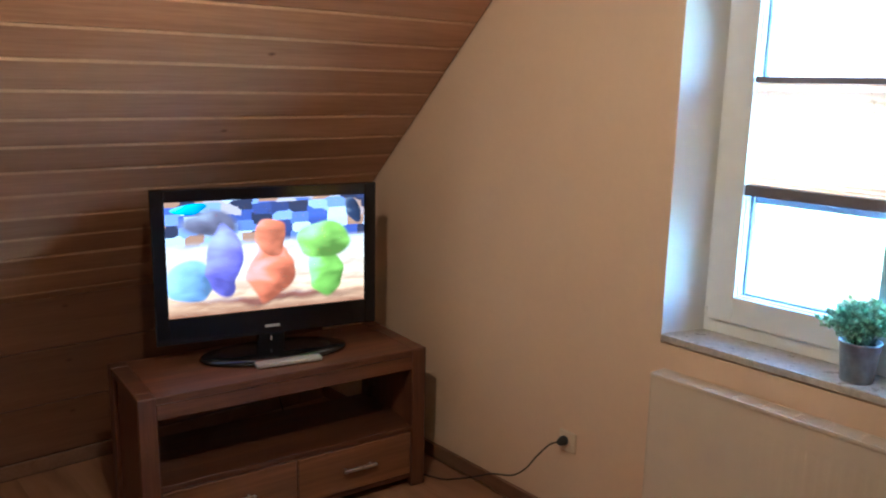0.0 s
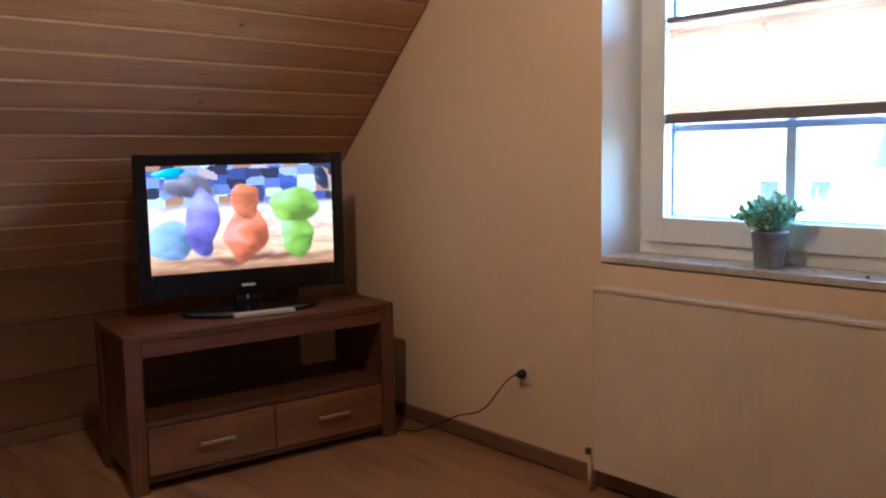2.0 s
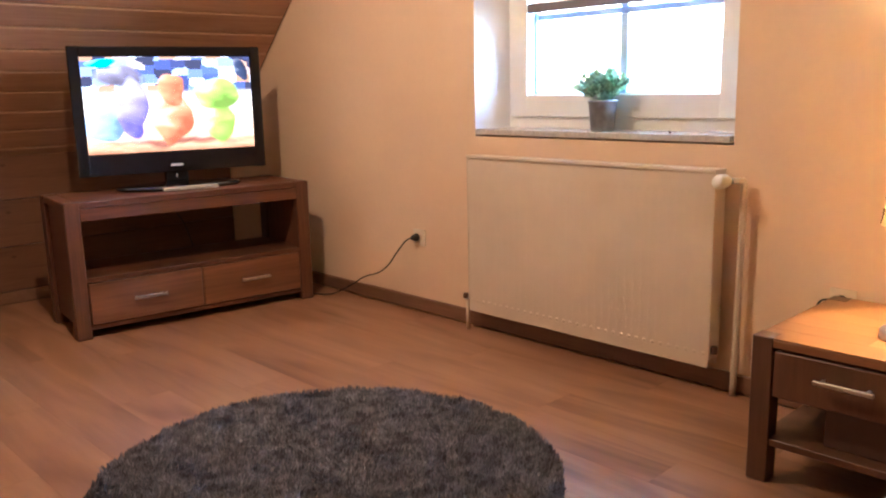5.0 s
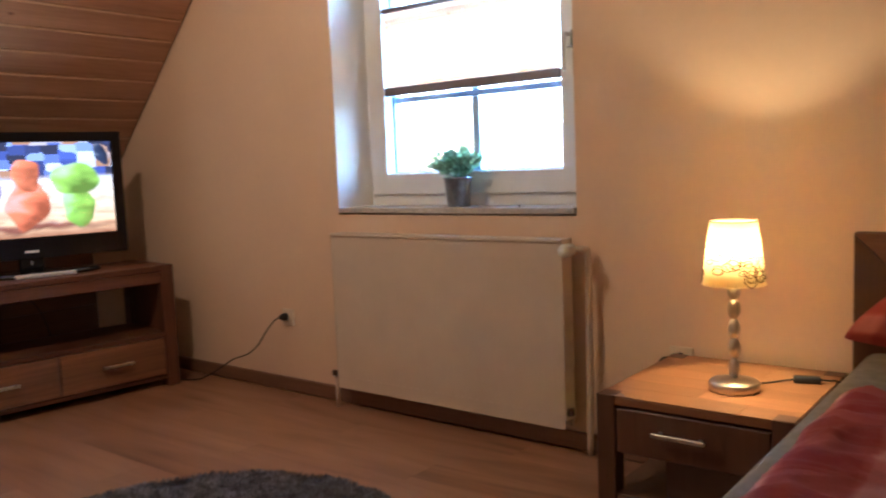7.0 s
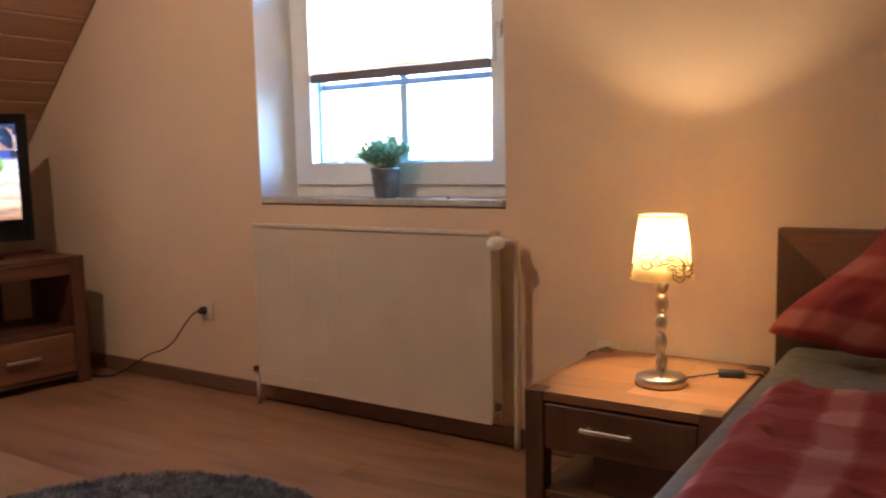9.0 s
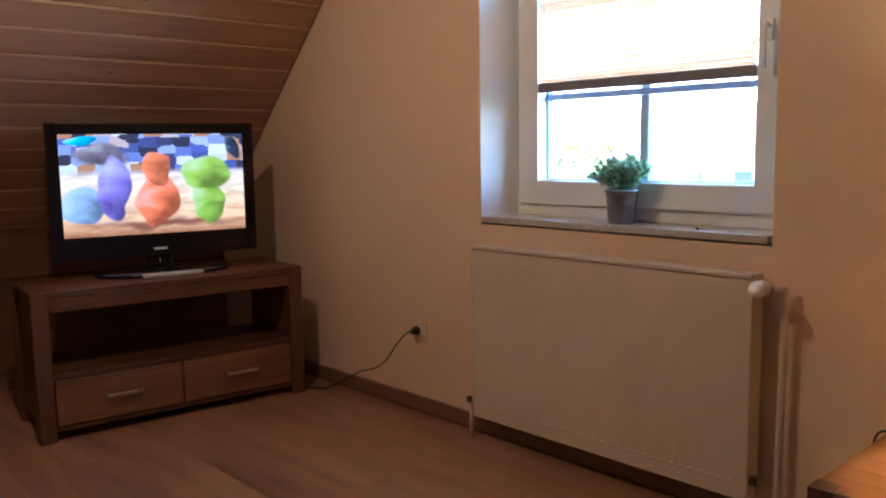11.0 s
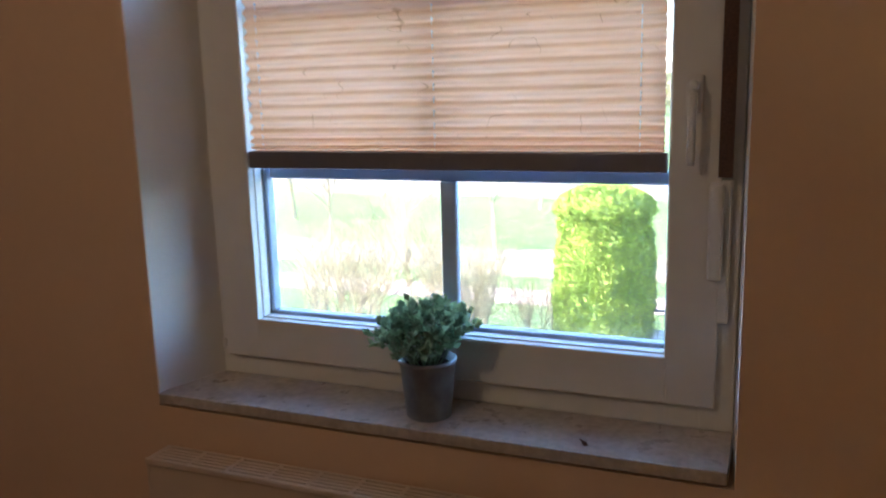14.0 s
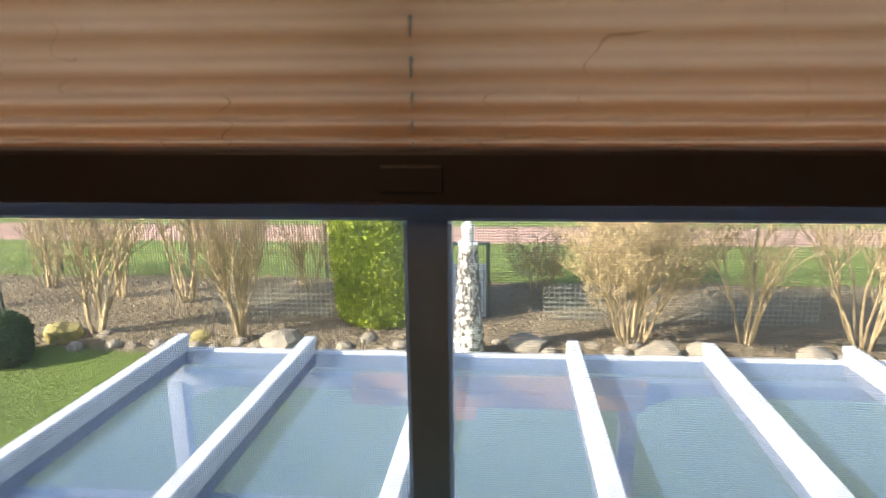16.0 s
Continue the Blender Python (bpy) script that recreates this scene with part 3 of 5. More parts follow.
box(bm, FX - 0.028, FX - 0.018, 1.155, 1.183, 1.470, 1.535, 0.004, 2)
tube(bm, smooth_line([(FX - 0.024, 1.169, 1.515), (FX - 0.046, 1.169, 1.517), (FX - 0.056, 1.169, 1.505), (FX - 0.058, 1.169, 1.45), (FX - 0.054, 1.169, 1.382)], 5),
     [0.0085] * 8 + [0.0078] * 6 + [0.0068] * 6 + [0.006], 8)
part("handle", bm, M_FRAME, sash, "white lever window handle", True)
tagged(part("window_sill", boxes((WX - 0.006, FX + 0.004, WR + 0.012, WL - 0.005, WB + 0.007, 0.886, 0.003, 2)), M_SILL), "pale mottled marble window sill", "window sill", kind="structure")
tagged(part("trim", boxes((2.575, 2.84, 1.05, 2.25, 0.855, 0.884, 0.003)), M_WHITE), "white metal outer window sill", "outer sill", kind="structure")

winder = thing("shutter_belt_winder", pose(FX, 1.121, 1.165), "white plastic belt winder box with a brown shutter belt", "belt winder")
part("body", boxes((-0.036, -0.0172, -0.008, 0.018, 0.012, 0.185, 0.009, 3)), M_FRAME, winder, smooth=False)
part("plate", boxes((-0.017, 0.0, -0.020, 0.010, -0.07, 0.19, 0.006, 2)), M_FRAME, winder)
part("belt", boxes((-0.030, -0.027, -0.020, 0.004, 0.195, 0.98)), M_STRAP, winder, "brown woven shutter belt")

# ---- pleated blind ----
blind = thing("pleated_blind", HERE, "apricot pleated blind drawn across the middle of the window", "pleated blind")
BX, B0, B1, BZ0, BZ1 = FX - 0.006, 1.219, 2.087, 1.398, 1.722
verts, faces = [], []
zs, z, gap = [], BZ0, 0.0045
while z < BZ1:
    zs.append(z)
    z += gap
    gap = min(gap * 1.17, 0.0125)
zs.append(BZ1)
ys = sorted({B0 + (B1 - B0) * j / 36 for j in range(37)} | {h + o for h in (1.262, 1.660, 2.06) for o in (-0.0013, 0.0013)})
NY = len(ys) - 1
SUB = 4
for i, z in enumerate(zs):
    step = zs[i] - zs[i - 1] if i else 0.0045
    depth = math.sqrt(max(0.0, 0.0165 ** 2 - step ** 2)) * 0.50
    for k in range(SUB if i < len(zs) - 1 else 1):
        # rounded folds: a wave that leans a little outwards below
        zk = z + (zs[i + 1] - z) * k / SUB if k else z
        wave = -math.cos(math.pi * (i + k / SUB))
        wave = math.copysign(abs(wave) ** 0.8, wave)
        for y in ys:
            f = (y - B0) / (B1 - B0)
            sag = 0.0012 * math.sin(9 * f + i * 0.7) + 0.0015 * noise.noise((f * 6, i * 0.3, 0))
            verts.append((BX + depth * wave + sag, y, zk + 0.0012 * noise.noise((f * 4, i * 0.15, 3)) * min(1, (zk - BZ0) * 20)))
for i in range((len(zs) - 1) * SUB):
    for j in range(NY):
        a = i * (NY + 1) + j
        # punched cord holes low on every other fold
        if ys[j + 1] - ys[j] < 0.0027 and i > 5 * SUB and i % SUB == 1 and ((i // SUB) % 2 or ys[j] < 1.3):
            continue
        faces.append((a, a + 1, a + NY + 2, a + NY + 1))
cloth = raw("fabric", verts, faces, M_BLIND, blind, "translucent apricot pleated cloth", smooth=True)
bm = boxes((BX - 0.012, BX + 0.012, B0 - 0.006, B1 + 0.005, 1.3645, 1.4005, 0.003, 2))
part("bottom_rail", bm, M_RAIL, blind, "taupe metal rail")
part("top_rail", boxes((BX - 0.010, BX + 0.010, B0 - 0.006, B1 + 0.005, 1.722, 1.740, 0.003, 2)), M_RAIL, blind, "taupe metal rail")
part("grip", boxes((BX - 0.0155, BX - 0.0118, 1.640, 1.680, 1.3735, 1.3915, 0.0016, 2)), M_RAIL, blind)
for y in (1.262, 1.660, 2.06):
    part("cord", tube(bmesh.new(), [(BX, y, 1.39), (BX, y, 1.73)], 0.0008, 5), M_FRAME, blind, "thin white tension cord")
screen_mesh = thing("fly_screen", HERE, "fine grey fly screen outside the window", "fly screen")
part("mesh", boxes((2.592, 2.5923, 1.11, 2.20, 0.91, 2.12)), M_MESH, screen_mesh).visible_shadow = False
part("frame", ring(bmesh.new(), 2.586, 2.598, 1.09, 2.215, 0.89, 2.145, 0.02, 0.002, 1), M_WHITE, screen_mesh)

# ---- radiator ----
rad = thing("radiator", pose(0, 0, 0), "cream-enamelled panel radiator under the window sill", "radiator")
R0, R1, RZ0, RZ1, RX = 1.085, 2.222, 0.098, 0.768, 2.243
verts, faces = [], []
cols = int((R1 - R0) / 0.033333)
prof = []
for c in range(cols):
    y = R0 + (R1 - R0) * c / cols
    w = (R1 - R0) / cols
    prof += [(y + w * 0.10, 0.0), (y + w * 0.30, 0.0007), (y + w * 0.70, 0.0007), (y + w * 0.90, 0.0)]
rows_z = [(RZ0, 0.0), (RZ0 + 0.035, 0.0), (RZ0 + 0.050, 1.0), (RZ1 - 0.075, 1.0), (RZ1 - 0.060, 0.0), (RZ1, 0.0)]
prof = [(R0, 0.0)] + prof + [(R1, 0.0)]
for z, k_ in rows_z:
    for y, d in prof:
        verts.append((RX + d * k_, y, z))
n = len(prof)
for i in range(len(rows_z) - 1):
    for j in range(n - 1):
        a = i * n + j
        faces.append((a, a + n, a + n + 1, a + 1))
raw("front_panel", verts, faces, M_RAD, rad)
part("back_panel", boxes((2.300, 2.312, R0, R1, RZ0, RZ1, 0.003)), M_RAD, rad)
part("convector", boxes((2.252, 2.298, R0 + 0.02, R1 - 0.02, RZ0 + 0.03, RZ1 - 0.04)), M_RAD, rad)
for y in (R0 - 0.004, R1 + 0.001):
    part("side_cover", boxes((RX - 0.001, 2.312, y, y + 0.003, RZ0 + 0.03, RZ1 + 0.012)), M_RAD, rad)
bm = bmesh.new()
box(bm, RX - 0.006, RX + 0.002, R0 - 0.004, R1 + 0.004, RZ1 + 0.001, RZ1 + 0.015, 0.003, 2)
for x in (2.255, 2.267, 2.279, 2.291, 2.306):
    box(bm, x, x + 0.005, R0 - 0.003, R1 + 0.003, RZ1 + 0.003, RZ1 + 0.013)
y = R0
while y < R1:
    box(bm, RX, 2.310, y, y + 0.008, RZ1 + 0.004, RZ1 + 0.012)
    y += (R1 - R0 - 0.008) / 12
part("grille", bm, M_RAD, rad)
bm = bmesh.new()
for c in range(cols):
    y = R0 + (R1 - R0) * (c + 0.5) / cols
    lathe(bm, [(0.0, 0.0), (0.0080, 0.0006), (0.005, 0.0022), (0.0, 0.0026)], 8)
    bmesh.ops.transform(bm, matrix=Matrix.Translation((RX, y, RZ0 + 0.050)) @ Matrix.Rotation(radians(-90), 4, "Y"), verts=bm.verts[-32:])
tagged(part("weld_seam", bm, M_RAD, rad), kind="stuff")
valve = part("valve", tube(bmesh.new(), [(2.27, R0, 0.745), (2.27, 1.03, 0.745), (2.292, 1.022, 0.745)], 0.010, 10), M_STEEL, rad)
bm = lathe(bmesh.new(), [(0.0, 0.0), (0.016, 0.0), (0.022, 0.006), (0.024, 0.02), (0.024, 0.05), (0.019, 0.064), (0.0, 0.068)], 20)
bmesh.ops.transform(bm, matrix=Matrix.Translation((2.265, 1.055, 0.745)) @ Matrix.Rotation(radians(-90), 4, "Y"), verts=bm.verts)
part("thermostat_knob", bm, M_KNOB, rad, "white thermostat knob", True)
part("pipe", tube(bmesh.new(), smooth_line([(2.27, 1.05, 0.745), (2.29, 1.022, 0.742), (2.302, 1.012, 0.70), (2.302, 1.014, 0.30), (2.302, 1.018, 0.0)], 6), 0.011, 12), M_RAD, rad, smooth=True)
part("pipe", tube(bmesh.new(), [(2.262, 2.252, 0.155), (2.262, 2.252, 0.0)], 0.009, 10), M_RAD, rad, smooth=True)
part("lockshield", tube(bmesh.new(), [(2.262, R1, 0.150), (2.262, 2.250, 0.150), (2.248, 2.252, 0.150)], 0.011, 10), M_STEEL, rad)
part("bleed_cap", lathe(bmesh.new(), [(0.0, -0.012), (0.012, -0.010), (0.012, 0.010), (0.0, 0.012)], 12, (2.25, 2.252, 0.158)), M_DARKCAP, rad, "dark brown cap")
part("bleed_cap", lathe(bmesh.new(), [(0.0, -0.014), (0.012, -0.012), (0.012, 0.012), (0.0, 0.014)], 12, (2.262, 1.072, 0.160)), M_DARKCAP, rad, "dark brown cap")

# ---- TV stand ----
SM = pose(0.972, 3.395, 0, 0, 0, -6.6)
SW, SD, SH, LEG = 1.172, 0.45, 0.615, 0.066
stand = thing("tv_stand", SM, "dark acacia wood television stand with an open shelf and two drawers", "tv stand")
for x in (0, SW - LEG):
    for y in (0, SD - LEG):
        part("leg", boxes((x, x + LEG, y, y + LEG, 0, SH, 0.004)), M_STAND_UP, stand)
part("tabletop", boxes((LEG - 0.001, SW - LEG + 0.001, 0.004, SD - 0.004, SH - 0.030, SH - 0.002, 0.003)), M_STAND, stand)
for x in (0.002, SW - LEG + 0.002):
    part("side_rail", boxes((x, x + LEG - 0.004, LEG, SD - LEG, SH - 0.032, SH - 0.001, 0.003)), M_STAND, stand)
    part("side_panel", boxes((x + 0.016, x + 0.040, LEG, SD - LEG, 0.055, SH - 0.032, 0.002)), M_STAND_UP, stand)
part("top_rail", boxes((LEG, SW - LEG, 0.006, 0.030, SH - 0.088, SH - 0.031, 0.002)), M_STAND, stand)
part("back_rail", boxes((LEG, SW - LEG, SD - 0.030, SD - 0.008, SH - 0.088, SH - 0.031, 0.002)), M_STAND, stand)
part("shelf", boxes((LEG - 0.02, SW - LEG + 0.02, 0.006, SD - 0.01, 0.254, 0.276, 0.002)), M_STAND, stand)
part("bottom_rail", boxes((LEG, SW - LEG, 0.008, SD - 0.01, 0.040, 0.060, 0.002)), M_STAND, stand)
for i in range(2):
    w = (SW - 2 * LEG) / 2
    x = LEG + i * w
    d = part("drawer", boxes((x + 0.004, x + w - 0.004, 0.002, 0.024, 0.063, 0.250, 0.003)), M_DRAWER, stand)
    bm = boxes((x + w / 2 - 0.070, x + w / 2 + 0.080, -0.026, -0.016, 0.153, 0.167, 0.002))
    for o in (-0.06, 0.054):
        box(bm, x + w / 2 + o, x + w / 2 + o + 0.008, -0.018, 0.003, 0.156, 0.164)
    part("handle", bm, M_STEEL, d, "brushed steel bar handle")
part("divider", boxes((SW / 2 - 0.003, SW / 2 + 0.003, 0.006, SD - 0.02, 0.062, 0.253)), M_STAND, stand)

# ---- television ----
TM = pose(1.605, 3.600, SH, 0, 0, -13.5)
tv = thing("television", TM, "black flat-screen television switched on, standing on the wooden stand", "television")
TW, T0, T1 = 0.900, 0.072, 0.675
part("housing", boxes((-TW / 2 + 0.03, TW / 2 - 0.03, 0.028, 0.085, T0 + 0.04, T1 - 0.04, 0.02, 2)), M_TVBACK, tv)
bm = bmesh.new()
SX, SZ0, SZ1 = 0.399, 0.176, 0.626
box(bm, -TW / 2, -SX, 0, 0.035, T0, T1, 0.006, 3)
box(bm, SX, TW / 2, 0, 0.035, T0, T1, 0.006, 3)
box(bm, -SX - 0.003, SX + 0.003, 0.001, 0.035, SZ1, T1 - 0.001, 0.004, 2)
box(bm, -SX - 0.003, SX + 0.003, 0.001, 0.035, T0 + 0.001, SZ0, 0.004, 2)
part("bezel", bm, M_TVBLACK, tv, "glossy black bezel")
raw("screen", [(-SX, 0.008, SZ0), (SX, 0.008, SZ0), (SX, 0.008, SZ1), (-SX, 0.008, SZ1), (-SX, 0.030, SZ0), (SX, 0.030, SZ0), (SX, 0.030, SZ1), (-SX, 0.030, SZ1)],
    [(0, 1, 2, 3), (7, 6, 5, 4), (0, 4, 5, 1), (1, 5, 6, 2), (2, 6, 7, 3), (3, 7, 4, 0)], M_SCREEN, tv, "lit screen with a bright many-coloured picture",
    [(0, 0), (1, 0), (1, 1), (0, 1), (0, 0), (1, 0), (1, 1), (0, 1)])
part("badge", boxes((-0.030, 0.030, -0.0012, 0.002, 0.102, 0.113)), M_LOGO, tv, "small pale maker's badge")
part("neck", boxes((-0.055, 0.055, 0.010, 0.060, 0.012, 0.10, 0.008, 2)), M_TVBLACK, tv)
part("power_light", boxes((-0.006, -0.002, 0.004, 0.012, 0.045, 0.062)), M_LOGO, tv)
bm = bmesh.new()
lathe(bm, [(0.0, 0.0), (0.97, 0.0), (1.0, 0.3), (0.98, 0.7), (0.75, 1.0), (0.0, 1.15)], 48)
bmesh.ops.transform(bm, matrix=Matrix.LocRotScale((0, -0.03, 0.0), None, (0.30, 0.145, 0.020)), verts=bm.verts)
part("foot", bm, M_TVBLACK, tv, "glossy black oval foot", True)
part("foot_trim", boxes((-0.115, 0.145, -0.195, -0.150, 0.001, 0.017, 0.004, 2)), M_SILVER, tv, "silver bar on the foot")

# ---- sockets, plug and cables ----


def socket(y, z, label):
    s = thing("wall_socket", pose(WX, y, z), label, "wall socket")
    bm = boxes((-0.010, 0, -0.040, 0.040, -0.040, 0.040, 0.004, 2))
    part("plate", bm, M_SOCKET, s)
    bm = lathe(bmesh.new(), [(0.0, 0.0), (0.021, 0.0), (0.0225, 0.004), (0.0, 0.0042)], 24)
    bmesh.ops.transform(bm, matrix=Matrix.Translation((-0.0098, 0, 0)) @ Matrix.Rotation(radians(-90), 4, "Y"), verts=bm.verts)
    part("insert", bm, M_SOCKET, s)
    return s


socket(2.640, 0.362, "cream wall socket with a black plug in it")
socket(3.745, 0.452, "cream wall socket behind the television stand")
socket(0.690, 0.385, "cream wall socket behind the nightstand")


def plug(name, y, z, label, path):
    p = thing(name, pose(0, 0, 0), label, "power plug")
    bm = lathe(bmesh.new(), [(0.0, 0.0), (0.019, 0.0), (0.019, 0.012), (0.013, 0.030), (0.006, 0.040), (0.0, 0.041)], 16)
    bmesh.ops.transform(bm, matrix=Matrix.Translation((WX - 0.014, y, z)) @ Matrix.Rotation(radians(-90), 4, "Y"), verts=bm.verts)
    part("plug_body", bm, M_BLACK, p, smooth=True)
    part("cable", tube(bmesh.new(), smooth_line(path, 8), 0.0035, 6), M_BLACK, p, smooth=True)


plug("power_cord", 2.648, 0.365, "black power cord running from the wall socket to the floor",
     [(2.290, 2.655, 0.365), (2.28, 2.685, 0.345), (2.26, 2.73, 0.285), (2.24, 2.766, 0.227), (2.22, 2.820, 0.184), (2.22, 2.928, 0.148), (2.22, 3.014, 0.103), (2.22, 3.148, 0.037), (2.20, 3.25, 0.006), (2.12, 3.5, 0.005), (2.05, 3.80, 0.005)])
tvc = thing("television_cable", HERE, "thin black cable hanging behind the television stand", "cable")
part("cable", tube(bmesh.new(), smooth_line([(1.62, 3.80, 0.60), (1.66, 3.84, 0.50), (1.74, 3.85, 0.38), (1.80, 3.85, 0.18), (1.86, 3.85, 0.006), (1.95, 3.80, 0.005)], 8), 0.003, 6), M_BLACK, tvc, smooth=True)

# ---- rug ----
rug = thing("rug", pose(0.972, 1.540, 0), "round dark grey shaggy rug on the laminate floor", "rug")
part("backing", lathe(bmesh.new(), [(0.0, 0.0), (0.645, 0.0), (0.651, 0.006), (0.640, 0.012), (0.0, 0.014)], 72), M_RUG, rug)
verts, faces = [], []
rng = random.Random(4)
for i in range(60000):
    r, a = 0.652 * math.sqrt(rng.random()), rng.uniform(0, 2 * math.pi)
    x, y = r * math.cos(a), r * math.sin(a)
    clump = noise.noise((x * 9, y * 9, 0)) * 2.5
    lean = clump + rng.uniform(-1.2, 1.2)
    h, w, g = rng.uniform(0.010, 0.022), rng.uniform(0.0020, 0.0036), rng.uniform(0.004, 0.014)
    dx, dy = math.cos(lean) * g, math.sin(lean) * g
    b = len(verts)
    verts += [(x - w * math.sin(lean), y + w * math.cos(lean), 0.008), (x + w * math.sin(lean), y - w * math.cos(lean), 0.008), (x + dx * 0.5 + w, y + dy * 0.5, 0.008 + h * 0.7), (x + dx, y + dy, 0.008 + h)]
    faces += [(b, b + 1, b + 2), (b, b + 2, b + 3)]
tagged(raw("shag", verts, faces, M_RUG, rug), kind="stuff")

# ---- nightstand ----
ns = thing("nightstand", pose(1.765, 0.178, 0), "brown solid-wood nightstand with one drawer and an open shelf", "nightstand")
NW, ND, NH, NL = 0.530, 0.545, 0.405, 0.055
for x in (0, ND - NL):
    for y in (0, NW - NL):
        part("leg", boxes((x, x + NL, y, y + NL, 0, NH + 0.0012, 0.002)), M_NIGHT_SHADED, ns)
top = part("tabletop", boxes((0.003, ND - 0.002, 0.003, NW - 0.003, NH - 0.026, NH - 0.004, 0.002, 1)), M_NIGHT_LIT, ns)
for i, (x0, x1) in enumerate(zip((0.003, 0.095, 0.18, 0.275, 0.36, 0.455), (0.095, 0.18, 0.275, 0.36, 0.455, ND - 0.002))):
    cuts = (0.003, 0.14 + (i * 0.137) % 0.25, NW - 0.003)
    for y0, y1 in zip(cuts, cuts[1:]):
        part("stave", boxes((x0, x1 - 0.0004, y0, y1 - 0.0004, NH - 0.004, NH, 0.0005)), M_NIGHT_LIT, top)
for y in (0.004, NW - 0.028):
    part("side_panel", boxes((NL, ND - NL, y, y + 0.022, 0.235, NH - 0.027, 0.002)), M_NIGHT_SHADED, ns)
part("back_panel", boxes((ND - 0.03, ND - 0.012, NL, NW - NL, 0.10, NH - 0.027, 0.002)), M_NIGHT_SHADED, ns)
d = part("drawer", boxes((0.004, 0.026, NL + 0.003, NW - NL - 0.003, 0.245, NH - 0.034, 0.003)), M_NIGHT_SHADED, ns)
bm = boxes((-0.026, -0.016, 0.215, 0.360, 0.314, 0.326, 0.002))
for y in (0.228, 0.338):
    box(bm, -0.018, 0.006, y, y + 0.008, 0.316, 0.324)
part("handle", bm, M_STEEL, d, "brushed steel bar handle")
part("shelf", boxes((0.008, ND - 0.03, 0.02, NW - 0.02, 0.105, 0.125, 0.002)), M_NIGHT_SHADED, ns)
box_ = thing("storage_box", pose(1.80, 0.26, 0.1255), "dark brown box on the nightstand shelf", "box")
part("body", boxes((0.02, 0.30, 0.0, 0.27, 0.0, 0.108, 0.006, 2)), M_DARKCAP, box_)

# ---- bedside lamp ----
lamp = thing("table_lamp", pose(*LAMP), "nickel table lamp with stacked balls and a printed cream shade, lit", "table lamp")
part("base", lathe(bmesh.new(), [(0.0, 0.0), (0.066, 0.0), (0.068, 0.004), (0.068, 0.022), (0.063, 0.027), (0.02, 0.029), (0.010, 0.036), (0.0, 0.036)], 40), M_CHROME, lamp, smooth=True)
z = 0.034
part("rod", lathe(bmesh.new(), [(0.0, 0.03), (0.006, 0.03), (0.006, 0.32), (0.0, 0.32)], 10), M_CHROME, lamp)
for h, r in ((0.055, 0.0125), (0.054, 0.0128), (0.054, 0.0132), (0.054, 0.0136), (0.040, 0.0142)):
    part("ball", lathe(bmesh.new(), [(r * math.sin(math.pi * i / 12) + 0.003, z + h * (1 - math.cos(math.pi * i / 12)) / 2) for i in range(13)], 24), M_CHROME, lamp, smooth=True)
    z += h + 0.001
shade = bmesh.new()
S0, S1, SR0, SR1 = 0.296, 0.468, 0.083, 0.062
lathe(shade, [(SR0, S0), (SR1, S1)], 48)
for f in [f for f in shade.faces if len(f.verts) > 4]:
    shade.faces.remove(f)
shade_ob = part("shade", shade, M_SHADE, lamp, "cream cloth shade with brown flower outlines", True)
mod = shade_ob.modifiers.new("thick", "SOLIDIFY")
mod.thickness = 0.0012
for r, z in ((SR0, S0), (SR1, S1)):
    part("shade_ring", tube(bmesh.new(), [(r * math.cos(a * math.pi / 18), r * math.sin(a * math.pi / 18), z) for a in range(37)], 0.0016, 6), M_SHADE_PRINT if z > 0.4 else M_SHADE, shade_ob)
rng = random.Random(11)
bm = bmesh.new()
for i in range(58):
    a0, z0, rr = rng.uniform(0, 2 * math.pi), S0 + rng.uniform(0.016, 0.074), rng.uniform(0.008, 0.019)
    if i % 6 == 0:
        z0 += 0.030
    pts = []
    for s in range(22):
        u = 2 * math.pi * s / 21
        zz = z0 + rr * (0.7 + 0.5 * (i % 3)) * 0.7 * math.sin(u)
        rad_ = SR0 + (SR1 - SR0) * (zz - S0) / (S1 - S0) + 0.0012
        an = a0 + rr * math.cos(u) / rad_
        pts.append((rad_ * math.cos(an), rad_ * math.sin(an), zz))
    tube(bm, pts, 0.0014, 4)
tagged(part("print", bm, M_SHADE_PRINT, shade_ob, "brown looping flower outlines"), kind="stuff")
part("bulb", lathe(bmesh.new(), [(0.0, 0.325), (0.010, 0.325), (0.011, 0.335), (0.0, 0.337)], 14), M_SOCKET, lamp, "lamp holder")
part("cord", tube(bmesh.new(), smooth_line([(0.055, -0.035, 0.010), (0.09, -0.06, 0.006), (0.125, -0.10, 0.010), (0.150, -0.135, 0.014)], 6), 0.0028, 6), M_BLACK, lamp, smooth=True)
sw = part("switch", boxes((-0.014, 0.014, -0.036, 0.036, 0.0, 0.020, 0.007, 3)), M_BLACK, lamp, "black in-line cord switch", True)
sw.matrix_local = pose(0.160, -0.150, 0.0005, 0, 0, 18)
part("cord", tube(bmesh.new(), smooth_line([(0.172, -0.184, 0.011), (0.185, -0.200, 0.008), (0.205, -0.218, 0.004), (0.215, -0.2285, -0.02), (0.220, -0.2285, -0.12), (0.222, -0.2285, -0.30)], 6), 0.0028, 6), M_BLACK, lamp, smooth=True)
plug("lamp_plug", 0.690, 0.388, "black lamp plug in the socket behind the nightstand", [(2.295, 0.690, 0.388), (2.275, 0.70, 0.400), (2.27, 0.74, 0.380), (2.28, 0.76, 0.25)])

